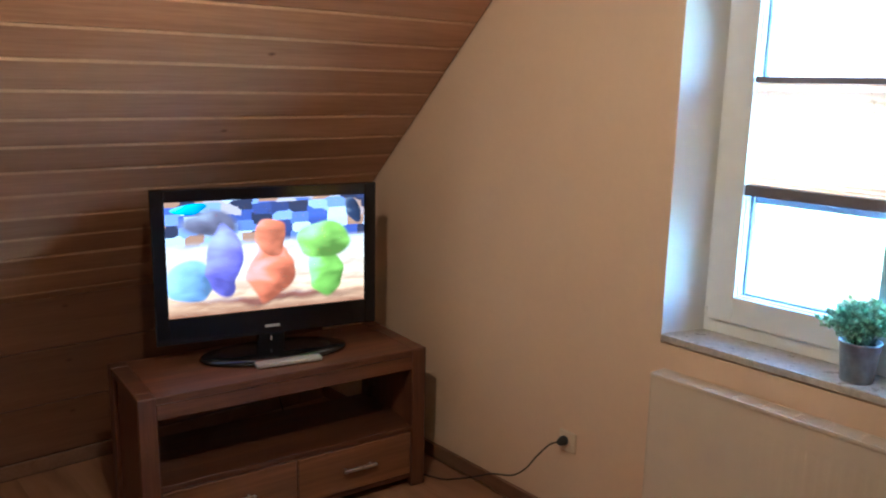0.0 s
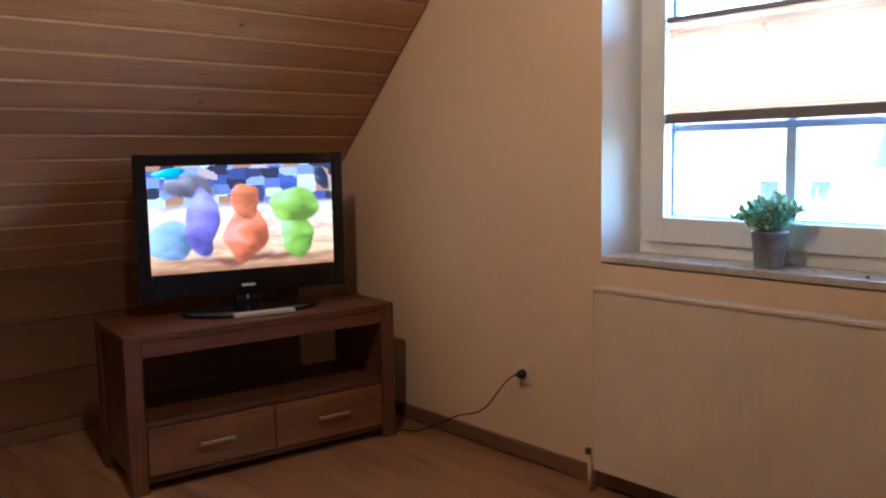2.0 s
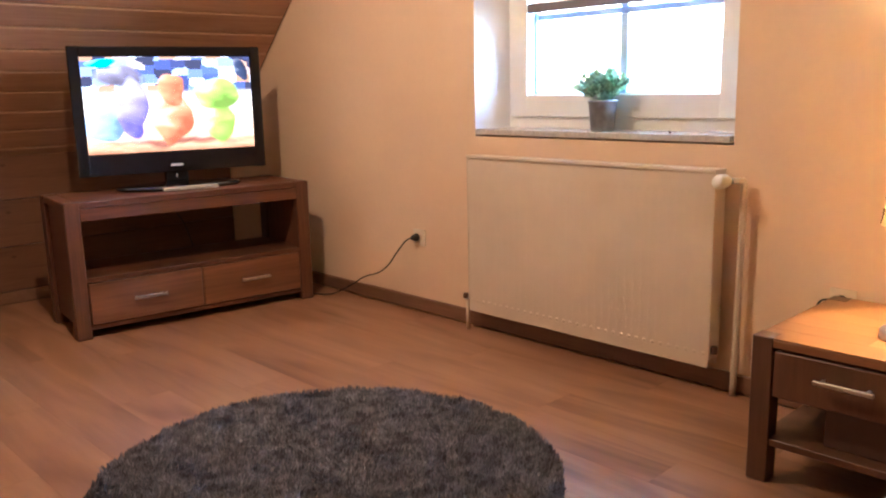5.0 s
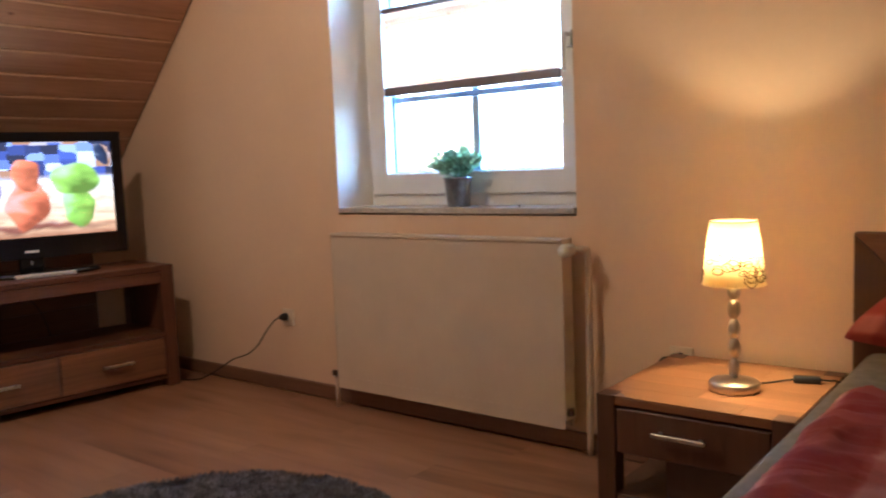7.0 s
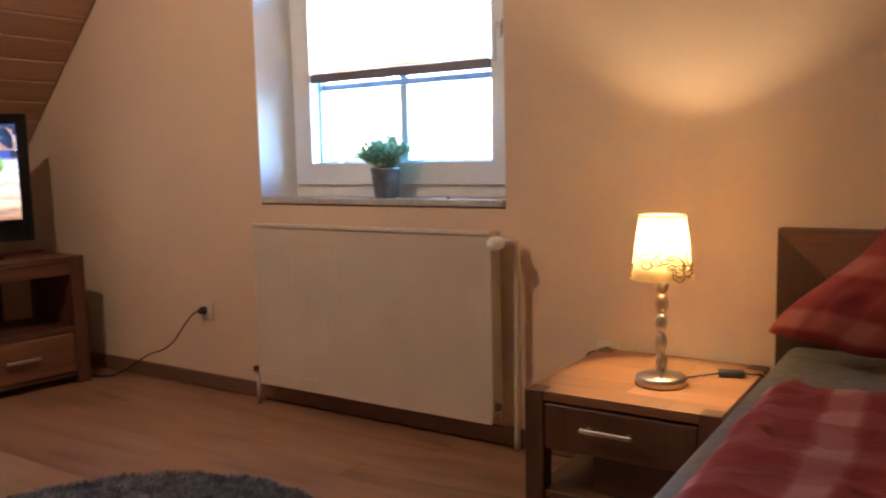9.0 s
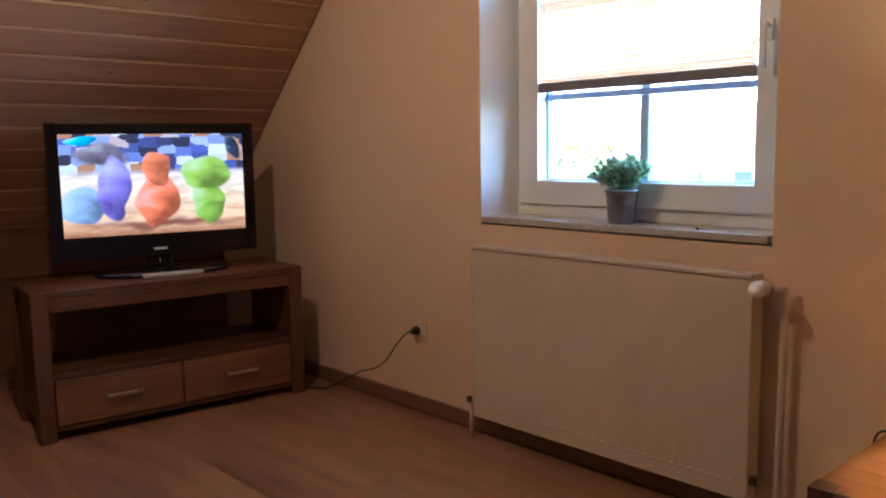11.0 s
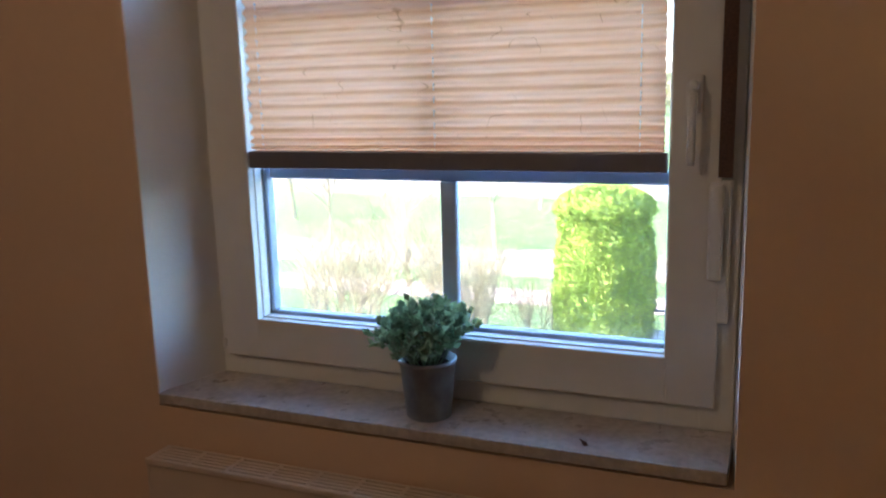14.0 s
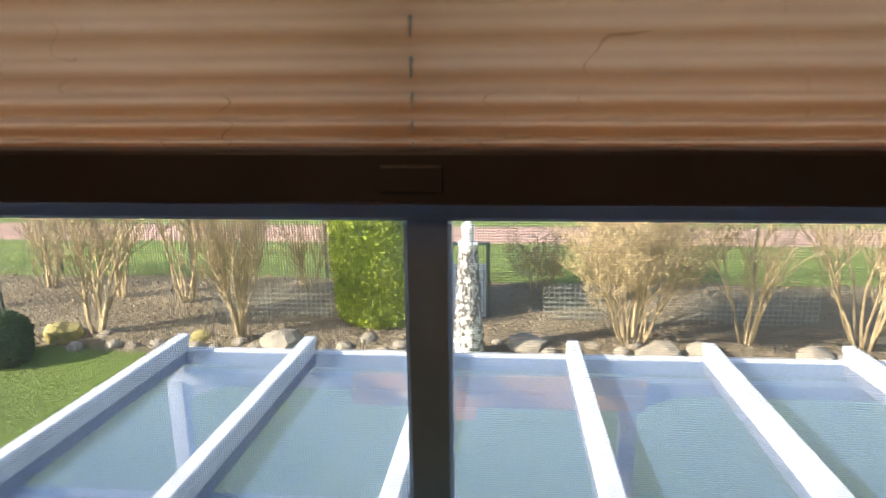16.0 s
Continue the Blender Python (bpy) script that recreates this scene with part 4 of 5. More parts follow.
cl = thing("ceiling_lamp", pose(CEILING_LAMP.x, CEILING_LAMP.y, CZ), "small round ceiling lamp with a warm bulb", "ceiling lamp")
part("canopy", lathe(bmesh.new(), [(0.0, -0.035), (0.05, -0.03), (0.06, 0.0), (0.0, 0.0)], 28), M_WHITE, cl, smooth=True)
part("stem", lathe(bmesh.new(), [(0.0, -0.16), (0.008, -0.16), (0.008, -0.03), (0.0, -0.03)], 10), M_STEEL, cl)

# ---- bed ----
bed = thing("bed", HERE, "wooden bed with a dark brown headboard against the gable wall", "bed")
BY0, BY1, BXF, BXH = -1.66, 0.155, 0.27, 2.285
part("headboard", boxes((BXH, BXH + 0.04, BY0 - 0.03, 0.160, 0.20, 0.820, 0.004)), M_HEAD, bed)
bm = bmesh.new()
prism(bm, [(0.158, 0.818), (BY0 - 0.028, 0.818), (BY0 + 0.30, 0.50), (-0.155, 0.50)], BXH - 0.010, BXH - 0.001)
part("panel", bm, M_HEAD, bed)
bm = bmesh.new()
prism(bm, [(0.158, 0.812), (-0.158, 0.496), (-0.158, 0.22), (0.158, 0.22)], BXH - 0.010, BXH - 0.001)
part("panel", bm, M_NIGHT_SHADED, bed)
for y in (BY0, BY1 - 0.03):
    part("side_rail", boxes((BXF + 0.02, BXH, y, y + 0.028, 0.16, 0.33, 0.004)), M_HEAD, bed)
part("foot_rail", boxes((BXF - 0.01, BXF + 0.02, BY0, BY1, 0.16, 0.33, 0.004)), M_HEAD, bed)
for x in (BXF + 0.02, BXH - 0.08):
    for y in (BY0 + 0.03, BY1 - 0.1):
        part("leg", boxes((x, x + 0.07, y, y + 0.07, 0.0, 0.18, 0.004)), M_HEAD, bed)
mat_ = thing("mattress", HERE, "mattress in a taupe grey fitted sheet on the bed", "mattress")
bm = boxes((BXF + 0.03, BXH - 0.012, BY0 + 0.03, BY1 - 0.031, 0.20, 0.492, 0.05, 6))
for v in bm.verts:
    v.co.z += 0.004 * noise.noise((v.co.x * 4, v.co.y * 4, 0))
part("cover", bm, M_SHEET, mat_, smooth=True)

# duvet: a thick rumpled sheet lying over the mattress
duv = thing("duvet", HERE, "rumpled red and pale pink gingham duvet spread over the bed", "duvet")
NXD, NYD = 200, 150
D0, D1, E0, E1 = BXF - 0.02, 1.700, BY0 - 0.05, 0.062
verts, faces, uvs = [], [], []
for side in (0, 1):
    for i in range(NXD + 1):
        for j in range(NYD + 1):
            u, v = i / NXD, j / NYD
            x, y = D0 + u * (D1 - D0), E0 + v * (E1 - E0)
            # the head end is pulled further up towards the middle of the bed
            pull = min(1.0, max(0.0, (-0.10 - y) / 0.32))
            x += 0.15 * pull * pull * (3 - 2 * pull) * u ** 4
            # long soft swells and sharp creases across the bed
            crease = (1 - min(1.0, 2.6 * abs(noise.noise((x * 9 + 0.8 * noise.noise((y * 5, x * 3, 4)), y * 2.6, 9))))) ** 2
            fold = (1 - min(1.0, 3.0 * abs(noise.noise((x * 15, y * 6.5, 21))))) ** 2
            fine = (1 - min(1.0, 3.2 * abs(noise.noise((x * 26 + 1.2 * noise.noise((y * 9, x * 7, 6)), y * 8, 33))))) ** 2
            wr = 0.010 * noise.noise((x * 3.2, y * 2.2, 1)) + 0.004 * noise.noise((x * 9, y * 4.5, 5)) + 0.006 * crease + 0.009 * fold + 0.006 * fine + 0.002 * noise.noise((x * 50, y * 16, 2))
            edge = min(1.0, min(u, 1 - u) * (D1 - D0) / 0.06, min(v, 1 - v) * (E1 - E0) / 0.06)
            puff = math.sin(edge * math.pi / 2)
            x += 0.022 * noise.noise((y * 7, 3, 0)) * u ** 3
            y += 0.010 * noise.noise((x * 6, 8, 0)) * (1 if v > 0.5 else 0)
            verts.append((x, y, 0.497 + (0.022 * puff + wr * (0.35 + 0.65 * puff) + 0.012 if side == 0 else 0.0)))
            uvs.append((u * (D1 - D0), v * (E1 - E0)))
N1 = (NXD + 1) * (NYD + 1)
for i in range(NXD):
    for j in range(NYD):
        a = i * (NYD + 1) + j
        faces.append((a, a + NYD + 1, a + NYD + 2, a + 1))
        faces.append((N1 + a, N1 + a + 1, N1 + a + NYD + 2, N1 + a + NYD + 1))
for i in range(NXD):
    for j in (0, NYD):
        a, b = i * (NYD + 1) + j, (i + 1) * (NYD + 1) + j
        faces.append((a, b, N1 + b, N1 + a))
for j in range(NYD):
    for i in (0, NXD):
        a, b = i * (NYD + 1) + j, i * (NYD + 1) + j + 1
        faces.append((a, b, N1 + b, N1 + a))
raw("cover", verts, faces, M_DUVET, duv, uvs=uvs, smooth=True)


def pillow(name, corners, thick, label):
    """A stuffed square pillow spanned between four corners."""
    p = thing(name, HERE, label, "pillow")
    c = [Vector(q) for q in corners]
    normal = (c[1] - c[0]).cross(c[3] - c[0]).normalized()
    N = 44
    verts, faces, uvs = [], [], []
    for side in (1, -1):
        for i in range(N + 1):
            for j in range(N + 1):
                u, v = i / N, j / N
                pinch = 0.13
                uu = u + pinch * math.sin(math.pi * v) * (0.5 - u)
                vv = v + pinch * math.sin(math.pi * u) * (0.5 - v)
                # rounded corners
                trim = 0.03 * ((2 * u - 1) * (2 * v - 1)) ** 6
                uu, vv = uu + trim * (0.5 - u) * 2, vv + trim * (0.5 - v) * 2
                uu += 0.030 * noise.noise((v * 4.2, 7, 1)) * (1 if u > 0.5 else -1) * abs(2 * u - 1)
                vv += 0.034 * noise.noise((u * 4.6, 2, 5)) * abs(2 * v - 1)
                q = c[0] * (1 - uu) * (1 - vv) + c[1] * uu * (1 - vv) + c[2] * uu * vv + c[3] * (1 - uu) * vv
                h = thick * (max(0.0, math.sin(math.pi * u) * math.sin(math.pi * v)) ** 0.42)
                ridge = (1 - min(1.0, 2.6 * abs(noise.noise((u * 6, v * 6, side + 2))))) ** 2
                h += (0.018 * noise.noise((u * 5, v * 5, side)) + 0.008 * noise.noise((u * 14, v * 9, side + 4)) + 0.020 * ridge) * min(1, 8 * min(u, v, 1 - u, 1 - v))
                verts.append(q + normal * side * h)
                uvs.append((u * 0.8, v * 0.8))
    n1 = (N + 1) ** 2
    for i in range(N):
        for j in range(N):
            a = i * (N + 1) + j
            faces.append((a, a + N + 1, a + N + 2, a + 1))
            faces.append((n1 + a, n1 + a + 1, n1 + a + N + 2, n1 + a + N + 1))
    raw("cover", [tuple(v) for v in verts], faces, M_PILLOW, p, uvs=uvs, smooth=True)
    return p


pillow("pillow", [(2.04, 0.168, 0.552), (1.87, -0.52, 0.440), (1.94, -0.995, 1.06), (2.10, -0.395, 1.205)], 0.16, "plump red gingham pillow propped against the headboard")

# ---- potted plant on the sill ----
POT = Vector((2.413, 1.652, 0.886))
plant = thing("potted_plant", pose(*POT), "small leafy green plant in a zinc pot on the window sill", "potted plant")
part("pot", lathe(bmesh.new(), [(0.0, 0.0), (0.043, 0.0), (0.045, 0.003), (0.055, 0.108), (0.058, 0.112), (0.058, 0.118), (0.053, 0.119), (0.050, 0.104), (0.0, 0.102)], 36), M_ZINC, plant, "dull grey zinc pot", True)
part("soil", lathe(bmesh.new(), [(0.0, 0.1025), (0.0495, 0.1035), (0.0, 0.110)], 24), M_SOIL, plant)
rng = random.Random(7)
verts, faces = [], []
stems = bmesh.new()


def leaf(p, d, size, verts, faces, rng, width=0.55, face=None):
    """A small folded leaf at p pointing along d, its blade turned any way or towards face."""
    d = d.normalized()
    side = d.cross(face or Vector((rng.uniform(-1, 1), rng.uniform(-1, 1), rng.uniform(-1, 1)))).normalized()
    up = side.cross(d)
    b = len(verts)
    for q in (p, p + d * size * 0.45 + side * size * width * 0.5 + up * size * 0.12, p + d * size + up * size * 0.05, p + d * size * 0.45 - side * size * width * 0.5 + up * size * 0.12, p + d * size * 0.5):
        verts.append(tuple(q))
    faces += [(b, b + 1, b + 4), (b + 1, b + 2, b + 4), (b + 2, b + 3, b + 4), (b + 3, b, b + 4)]


for i in range(70):
    a, r = rng.uniform(0, 2 * math.pi), math.sqrt(rng.random())
    base = Vector((0.03 * r * math.cos(a), 0.03 * r * math.sin(a), 0.104))
    tip = Vector((0.115 * r * math.cos(a), 0.115 * r * math.sin(a), 0.115 + rng.uniform(0.055, 0.12) * (1.05 - 0.45 * r * r)))
    mid = (base + tip) / 2 + Vector((0, 0, 0.018))
    line = smooth_line([base, mid, tip], 5)
    tube(stems, line, 0.0010, 4, False)
    for s, q in enumerate(line[3:]):
        for _ in range(3):
            leaf(q, Vector((rng.uniform(-1, 1), rng.uniform(-1, 1), rng.uniform(-0.3, 1.0))) + (tip - base).normalized() * 0.6, rng.uniform(0.013, 0.024), verts, faces, rng, 0.75)
tagged(part("stems", stems, M_LEAF, plant), kind="stuff")
tagged(raw("leaves", verts, faces, M_LEAF, plant), kind="stuff")

chip = thing("dry_leaf", pose(2.372, 1.325, 0.8865, 0, 0, 20), "small dry brown leaf lying on the window sill", "leaf")
lv, lf = [], []
for i in range(5):
    leaf(Vector((0.004 * i - 0.008, 0.003 * (i % 3), 0.001)), Vector((rng.uniform(-1, 1), rng.uniform(-1, 1), 0.3)), 0.014, lv, lf, rng, 0.7)
raw("blade", lv, lf, M_DARKCAP, chip)

# ---- outdoors: ground ----
GZ = -2.85
tagged(part("ground", boxes((-400, 900, -700, 700, GZ - 0.5, GZ)), M_GRASS), "green lawn and meadow", "ground", kind="structure")


def sheet(name, x0, x1, y0, y1, z, material, label, category, wob=0.15, step=0.5):
    """A patch of ground with an uneven edge and slight mounds."""
    nx, ny = max(4, int((x1 - x0) / 0.25)), max(4, int((y1 - y0) / step))
    verts, faces = [], []
    for i in range(nx + 1):
        for j in range(ny + 1):
            u, v = i / nx, j / ny
            y = y0 + v * (y1 - y0)
            x = x0 + u * (x1 - x0) + wob * noise.noise((y * 0.7, u * 2, x0))
            rim = min(1, 6 * min(u, 1 - u), 6 * min(v, 1 - v))
            verts.append((x, y, GZ + (z + 0.10 * noise.noise((x * 1.3, y * 1.3, 2)) * z / 0.06 * 0.6) * rim - 0.01 * (1 - rim)))
    for i in range(nx):
        for j in range(ny):
            a = i * (ny + 1) + j
            faces.append((a, a + ny + 1, a + ny + 2, a + 1))
    return tagged(raw(name, verts, faces, material, smooth=True), label, category, kind="structure")


sheet("ground", 11.45, 14.7, -14, 16, 0.06, M_EARTH, "bare brown planting bed", "soil bed", 0.25)
sheet("path", 16.75, 18.1, -60, 60, 0.03, M_PATH, "pink gravel path across the meadow", "path", 0.05, 2)
sheet("ground", 19.4, 22.6, -50, 50, 0.05, M_BANK, "dry sandy planting strip", "soil bed", 0.4, 1)
sheet("ground", 33, 40, -70, 70, 0.05, M_BANK, "dry sandy field strip", "field", 0.8, 2)
verts, faces = [], []
rng = random.Random(31)
for _ in range(12000):
    x, y = rng.uniform(11.5, 14.6), rng.uniform(-7, 12)
    leaf(Vector((x, y, GZ + 0.05 + rng.uniform(0, 0.06))), Vector((rng.uniform(-1, 1), rng.uniform(-1, 1), rng.uniform(-0.1, 0.5))), rng.uniform(0.025, 0.06), verts, faces, rng, 0.6)
tagged(raw("leaf_litter", verts, faces, M_LITTER), "dry brown leaf litter on the planting bed", "leaf litter", kind="stuff")
verts, faces = [], []
for _ in range(30000):
    x, y = rng.uniform(8.0, 11.7), rng.uniform(3.4, 9.6)
    leaf(Vector((x, y, GZ - 0.005)), Vector((rng.uniform(-0.7, 0.7), rng.uniform(-0.7, 0.7), 1)), rng.uniform(0.015, 0.038), verts, faces, rng, 0.28)
tagged(raw("grass_tufts", verts, faces, M_BLADE), "short green grass blades on the lawn", "grass", kind="stuff")
tagged(part("pavement", boxes((2.8, 8.0, -6, 4.2, GZ, GZ + 0.05)), M_PAVING), "blue-grey paved terrace", "terrace", kind="structure")

# ---- veranda roof ----
ver = thing("veranda", HERE, "white veranda with a pitched glass roof against the house", "veranda")
RUN = 7.08 - 2.80
RISE = 0.137


def rz(x):
    return -0.72 + (7.08 - x) * RISE


RY = [3.85 - 0.896 * i for i in range(8)]
for y in RY:
    m = Matrix.Translation((2.80, y, rz(2.80))) @ Matrix.Rotation(math.atan(RISE), 4, "Y")
    L = RUN / math.cos(math.atan(RISE))
    bm = boxes((0, L + 0.02, -0.045, 0.045, -0.15, -0.012, 0.004), (0, L + 0.06, -0.042, 0.042, -0.014, 0.030, 0.008))
    part("rafter", bm, M_VWHITE, ver).matrix_world = m
for a, b in zip(RY, RY[1:]):
    m = Matrix.Translation((2.80, a, rz(2.80))) @ Matrix.Rotation(math.atan(RISE), 4, "Y")
    p = part("pane", boxes((0, L - 0.02, b - a + 0.046, -0.046, -0.082, -0.074)), M_VGLASS, ver, "blue-tinted glass pane")
    p.matrix_world = m
part("gutter", boxes((7.05, 7.14, RY[-1] - 0.1, RY[0] + 0.05, -0.895, -0.795, 0.006)), M_VWHITE, ver)
part("beam", boxes((6.93, 7.03, RY[-1], RY[0], -0.99, -0.90, 0.004)), M_VWHITE, ver)
part("wall_plate", boxes((2.792, 2.86, RY[-1], RY[0], -0.36, -0.12, 0.004)), M_VWHITE, ver)
for y in (3.86, 0.80, -2.36):
    part("post", boxes((6.92, 7.03, y - 0.055, y + 0.055, GZ + 0.04, -0.955, 0.005)), M_VWHITE, ver)
for y, s in ((3.86, -1), (0.80, -1)):
    part("brace", prism(bmesh.new(), [(y + s * 0.05, -0.965), (y + s * 0.42, -0.965), (y + s * 0.05, -1.10)], 6.95, 7.01), M_VWHITE, ver)
part("purlin", boxes((4.98, 5.04, 2.20, 3.84, -0.62, -0.56, 0.004)), M_VWHITE, ver)
for z in (-0.955, -1.07):
    part("fascia_board", boxes((6.86, 6.885, 0.70, 2.62, z, z + 0.108, 0.003)), M_SCREENWOOD, ver, "orange-brown wooden fascia board")
part("bracket", boxes((6.84, 6.875, 1.80, 1.95, -1.15, -1.075, 0.003)), M_SCREENWOOD, ver, "small orange-brown wooden block")
part("fascia_batten", boxes((6.885, 6.928, 0.70, 2.62, -0.95, -0.86)), M_SCREENWOOD, ver)

# ---- shrubs and trees ----


def branch_set(seed, stems_n, height, spread, r0, levels, kids, twig_leaves, leaf_size, opening=0.8):
    """Stems that fork into ever thinner twigs, and buds at the ends."""
    rng = random.Random(seed)
    wood_bm, verts, faces = bmesh.new(), [], []

    def grow(p, d, length, r, level):
        pts, q, dd = [p], p, d
        steps = 4 if level < 2 else 3
        for _ in range(steps):
            dd = (dd + Vector((rng.uniform(-0.22, 0.22), rng.uniform(-0.22, 0.22), rng.uniform(-0.06, 0.16)))).normalized()
            q = q + dd * length / steps
            pts.append(q)
        tube(wood_bm, pts, [r * (1 - 0.55 * i / steps) for i in range(steps + 1)], 5 if level < 2 else 3, False)
        if level < levels:
            for _ in range(kids):
                s = rng.uniform(0.35, 1.0)
                i = min(int(s * steps), steps - 1)
                at = pts[i].lerp(pts[i + 1], s * steps - i)
                nd = (dd + Vector((rng.uniform(-opening, opening), rng.uniform(-opening, opening), rng.uniform(-0.1, 0.7)))).normalized()
                grow(at, nd, length * rng.uniform(0.4, 0.65), r * 0.42, level + 1)
        else:
            for _ in range(twig_leaves):
                at = pts[rng.randrange(1, len(pts))]
                leaf(at, Vector((rng.uniform(-1, 1), rng.uniform(-1, 1), rng.uniform(-0.5, 1))), leaf_size * rng.uniform(0.6, 1.3), verts, faces, rng, 0.5)

    for _ in range(stems_n):
        a = rng.uniform(0, 2 * math.pi)
        o = Vector((0.10 * spread * math.cos(a), 0.10 * spread * math.sin(a), -0.05))
        d = Vector((math.cos(a) * spread * rng.uniform(0.1, 0.5), math.sin(a) * spread * rng.uniform(0.1, 0.5), 1)).normalized()
        grow(o, d, height * rng.uniform(0.6, 0.85), r0 * rng.uniform(0.7, 1.2), 0)
    return wood_bm, verts, faces


def shrub(name, x, y, label, category, seed, material=M_BUD, scale=1.0, **kw):
    t = thing(name, pose(x, y, GZ, 0, 0, seed * 37), label, category, "garden shrubs" if category == "shrub" else "meadow trees")
    wbm, lv, lf = branch_set(seed, **kw)
    part("trunk" if category == "tree" else "stems", wbm, M_TWIG, t)
    if lv:
        tagged(raw("crown" if category == "tree" else "buds", lv, lf, material, t), kind="stuff")
    return t


shrub("shrub", 12.05, 7.22, "bare pale-stemmed garden shrub in the planting bed", "shrub", 1, stems_n=8, height=2.1, spread=0.40, r0=0.030, levels=3, kids=6, twig_leaves=2, leaf_size=0.024, opening=0.75)
shrub("shrub", 12.0, 5.18, "dense tan upright shrub with dry leaves", "shrub", 2, stems_n=13, height=2.05, spread=0.20, r0=0.018, levels=3, kids=6, twig_leaves=4, leaf_size=0.022, opening=0.50)
shrub("shrub", 12.1, -0.03, "broad bare shrub with yellow-brown twigs", "shrub", 3, stems_n=16, height=1.9, spread=1.15, r0=0.018, levels=3, kids=8, twig_leaves=5, leaf_size=0.024, opening=1.0)
shrub("shrub", 12.05, -1.46, "thin bare shrub with pale upright stems", "shrub", 4, stems_n=7, height=1.95, spread=0.40, r0=0.020, levels=3, kids=5, twig_leaves=3, leaf_size=0.022, opening=0.7)
shrub("shrub", 12.1, -2.95, "bare shrub with pale stems and tan twigs", "shrub", 5, stems_n=9, height=2.2, spread=0.9, r0=0.026, levels=3, kids=6, twig_leaves=3, leaf_size=0.024)
shrub("shrub", 13.3, 6.42, "thin greenish shrub at the back of the bed", "shrub", 6, stems_n=7, height=2.1, spread=0.45, r0=0.022, levels=3, kids=5, twig_leaves=2, leaf_size=0.028, opening=0.7)
shrub("shrub", 13.5, 7.55, "slender bare shrub with few pale stems", "shrub", 11, stems_n=3, height=2.1, spread=0.35, r0=0.028, levels=2, kids=5, twig_leaves=2, leaf_size=0.026, opening=0.7)
shrub("shrub", 14.0, 4.75, "low leafless shrub near the wire fence", "shrub", 8, stems_n=14, height=1.2, spread=0.8, r0=0.011, levels=2, kids=5, twig_leaves=3, leaf_size=0.03)
shrub("shrub", 13.7, 4.15, "low leafless shrub near the wire fence", "shrub", 12, stems_n=12, height=1.2, spread=0.7, r0=0.011, levels=2, kids=5, twig_leaves=3, leaf_size=0.03)
shrub("shrub", 13.9, 1.1, "low dark leafless shrub near the wire fence", "shrub", 9, stems_n=16, height=0.95, spread=1.2, r0=0.010, levels=2, kids=6, twig_leaves=4, leaf_size=0.035)
shrub("shrub", 14.0, 9.0, "bare shrub with pale stems and tan twigs", "shrub", 10, stems_n=9, height=1.6, spread=1.0, r0=0.02, levels=2, kids=6, twig_leaves=3, leaf_size=0.030)
for i, (x, y, h) in enumerate(((21.0, 10.3, 4.2), (20.4, 1.7, 3.6), (21.6, 13.0, 4.4), (20.8, 7.6, 4.0), (23.5, -3.5, 4.2), (26, 17, 5), (30, 9, 5), (28, 3, 4.5), (40, 24, 6), (46, 14, 6), (52, 35, 7))):
    shrub("tree", x, y, "young bare tree standing in the meadow", "tree", 20 + i, stems_n=2 if i % 3 else 1, height=h * 0.75, spread=0.35, r0=0.07, levels=2, kids=6, twig_leaves=1, leaf_size=0.06)


def leafy(name, x, y, rx, ry, height, seed, count, size, material, label, category, top=0.75):
    """A clipped evergreen: a dark core under a skin of small leaf sprays."""
    rng = random.Random(seed)
    t = thing(name, pose(x, y, GZ), label, category)
    prof = []
    for i in range(15):
        u = i / 14
        r = 0.86 + 0.14 * math.sin(math.pi * min(1, u * 1.1)) if u < top else math.sqrt(max(0.0, 1 - ((u - top) / (1 - top)) ** 2.4))
        prof.append((max(0.001, r * 0.93), u * height * 0.985))
    bm = lathe(bmesh.new(), prof, 28)
    for v in bm.verts:
        v.co.x *= rx
        v.co.y *= ry
    part("core", bm, material, t)
    verts, faces = [], []
    for _ in range(count):
        u, a = rng.random(), rng.uniform(0, 2 * math.pi)
        r = 0.86 + 0.14 * math.sin(math.pi * min(1, u * 1.1)) if u < top else math.sqrt(max(0.0, 1 - ((u - top) / (1 - top)) ** 2.4))
        r *= rng.uniform(0.92, 1.0) + 0.05 * noise.noise((a * 3, u * height * 3, seed)) + 0.05 * noise.noise((math.cos(a) * rx * 9, math.sin(a) * ry * 9, u * height * 9))
        p = Vector((rx * r * math.cos(a), ry * r * math.sin(a), u * height))
        out = Vector((math.cos(a), math.sin(a), 0.15 if u < top else 1.2))
        jitter = Vector((rng.uniform(-0.7, 0.7), rng.uniform(-0.7, 0.7), rng.uniform(-0.5, 0.5)))
        leaf(p, out * 0.35 + Vector((rng.uniform(-0.7, 0.7), rng.uniform(-0.7, 0.7), rng.uniform(-0.2, 1.2))), size * rng.uniform(0.6, 1.3), verts, faces, rng, 0.6, out + jitter)
    tagged(raw("leaves", verts, faces, material, t), kind="stuff")


leafy("conifer", 12.95, 3.35, 0.70, 0.735, 2.95, 3, 52000, 0.050, M_THUJA, "tall clipped yellow-green conifer column in the bed", "conifer", 0.86)
leafy("box_bush", 11.2, 8.04, 0.36, 0.37, 0.64, 5, 5000, 0.045, M_BOX, "clipped dark green box bush beside the lawn", "bush", 0.5)

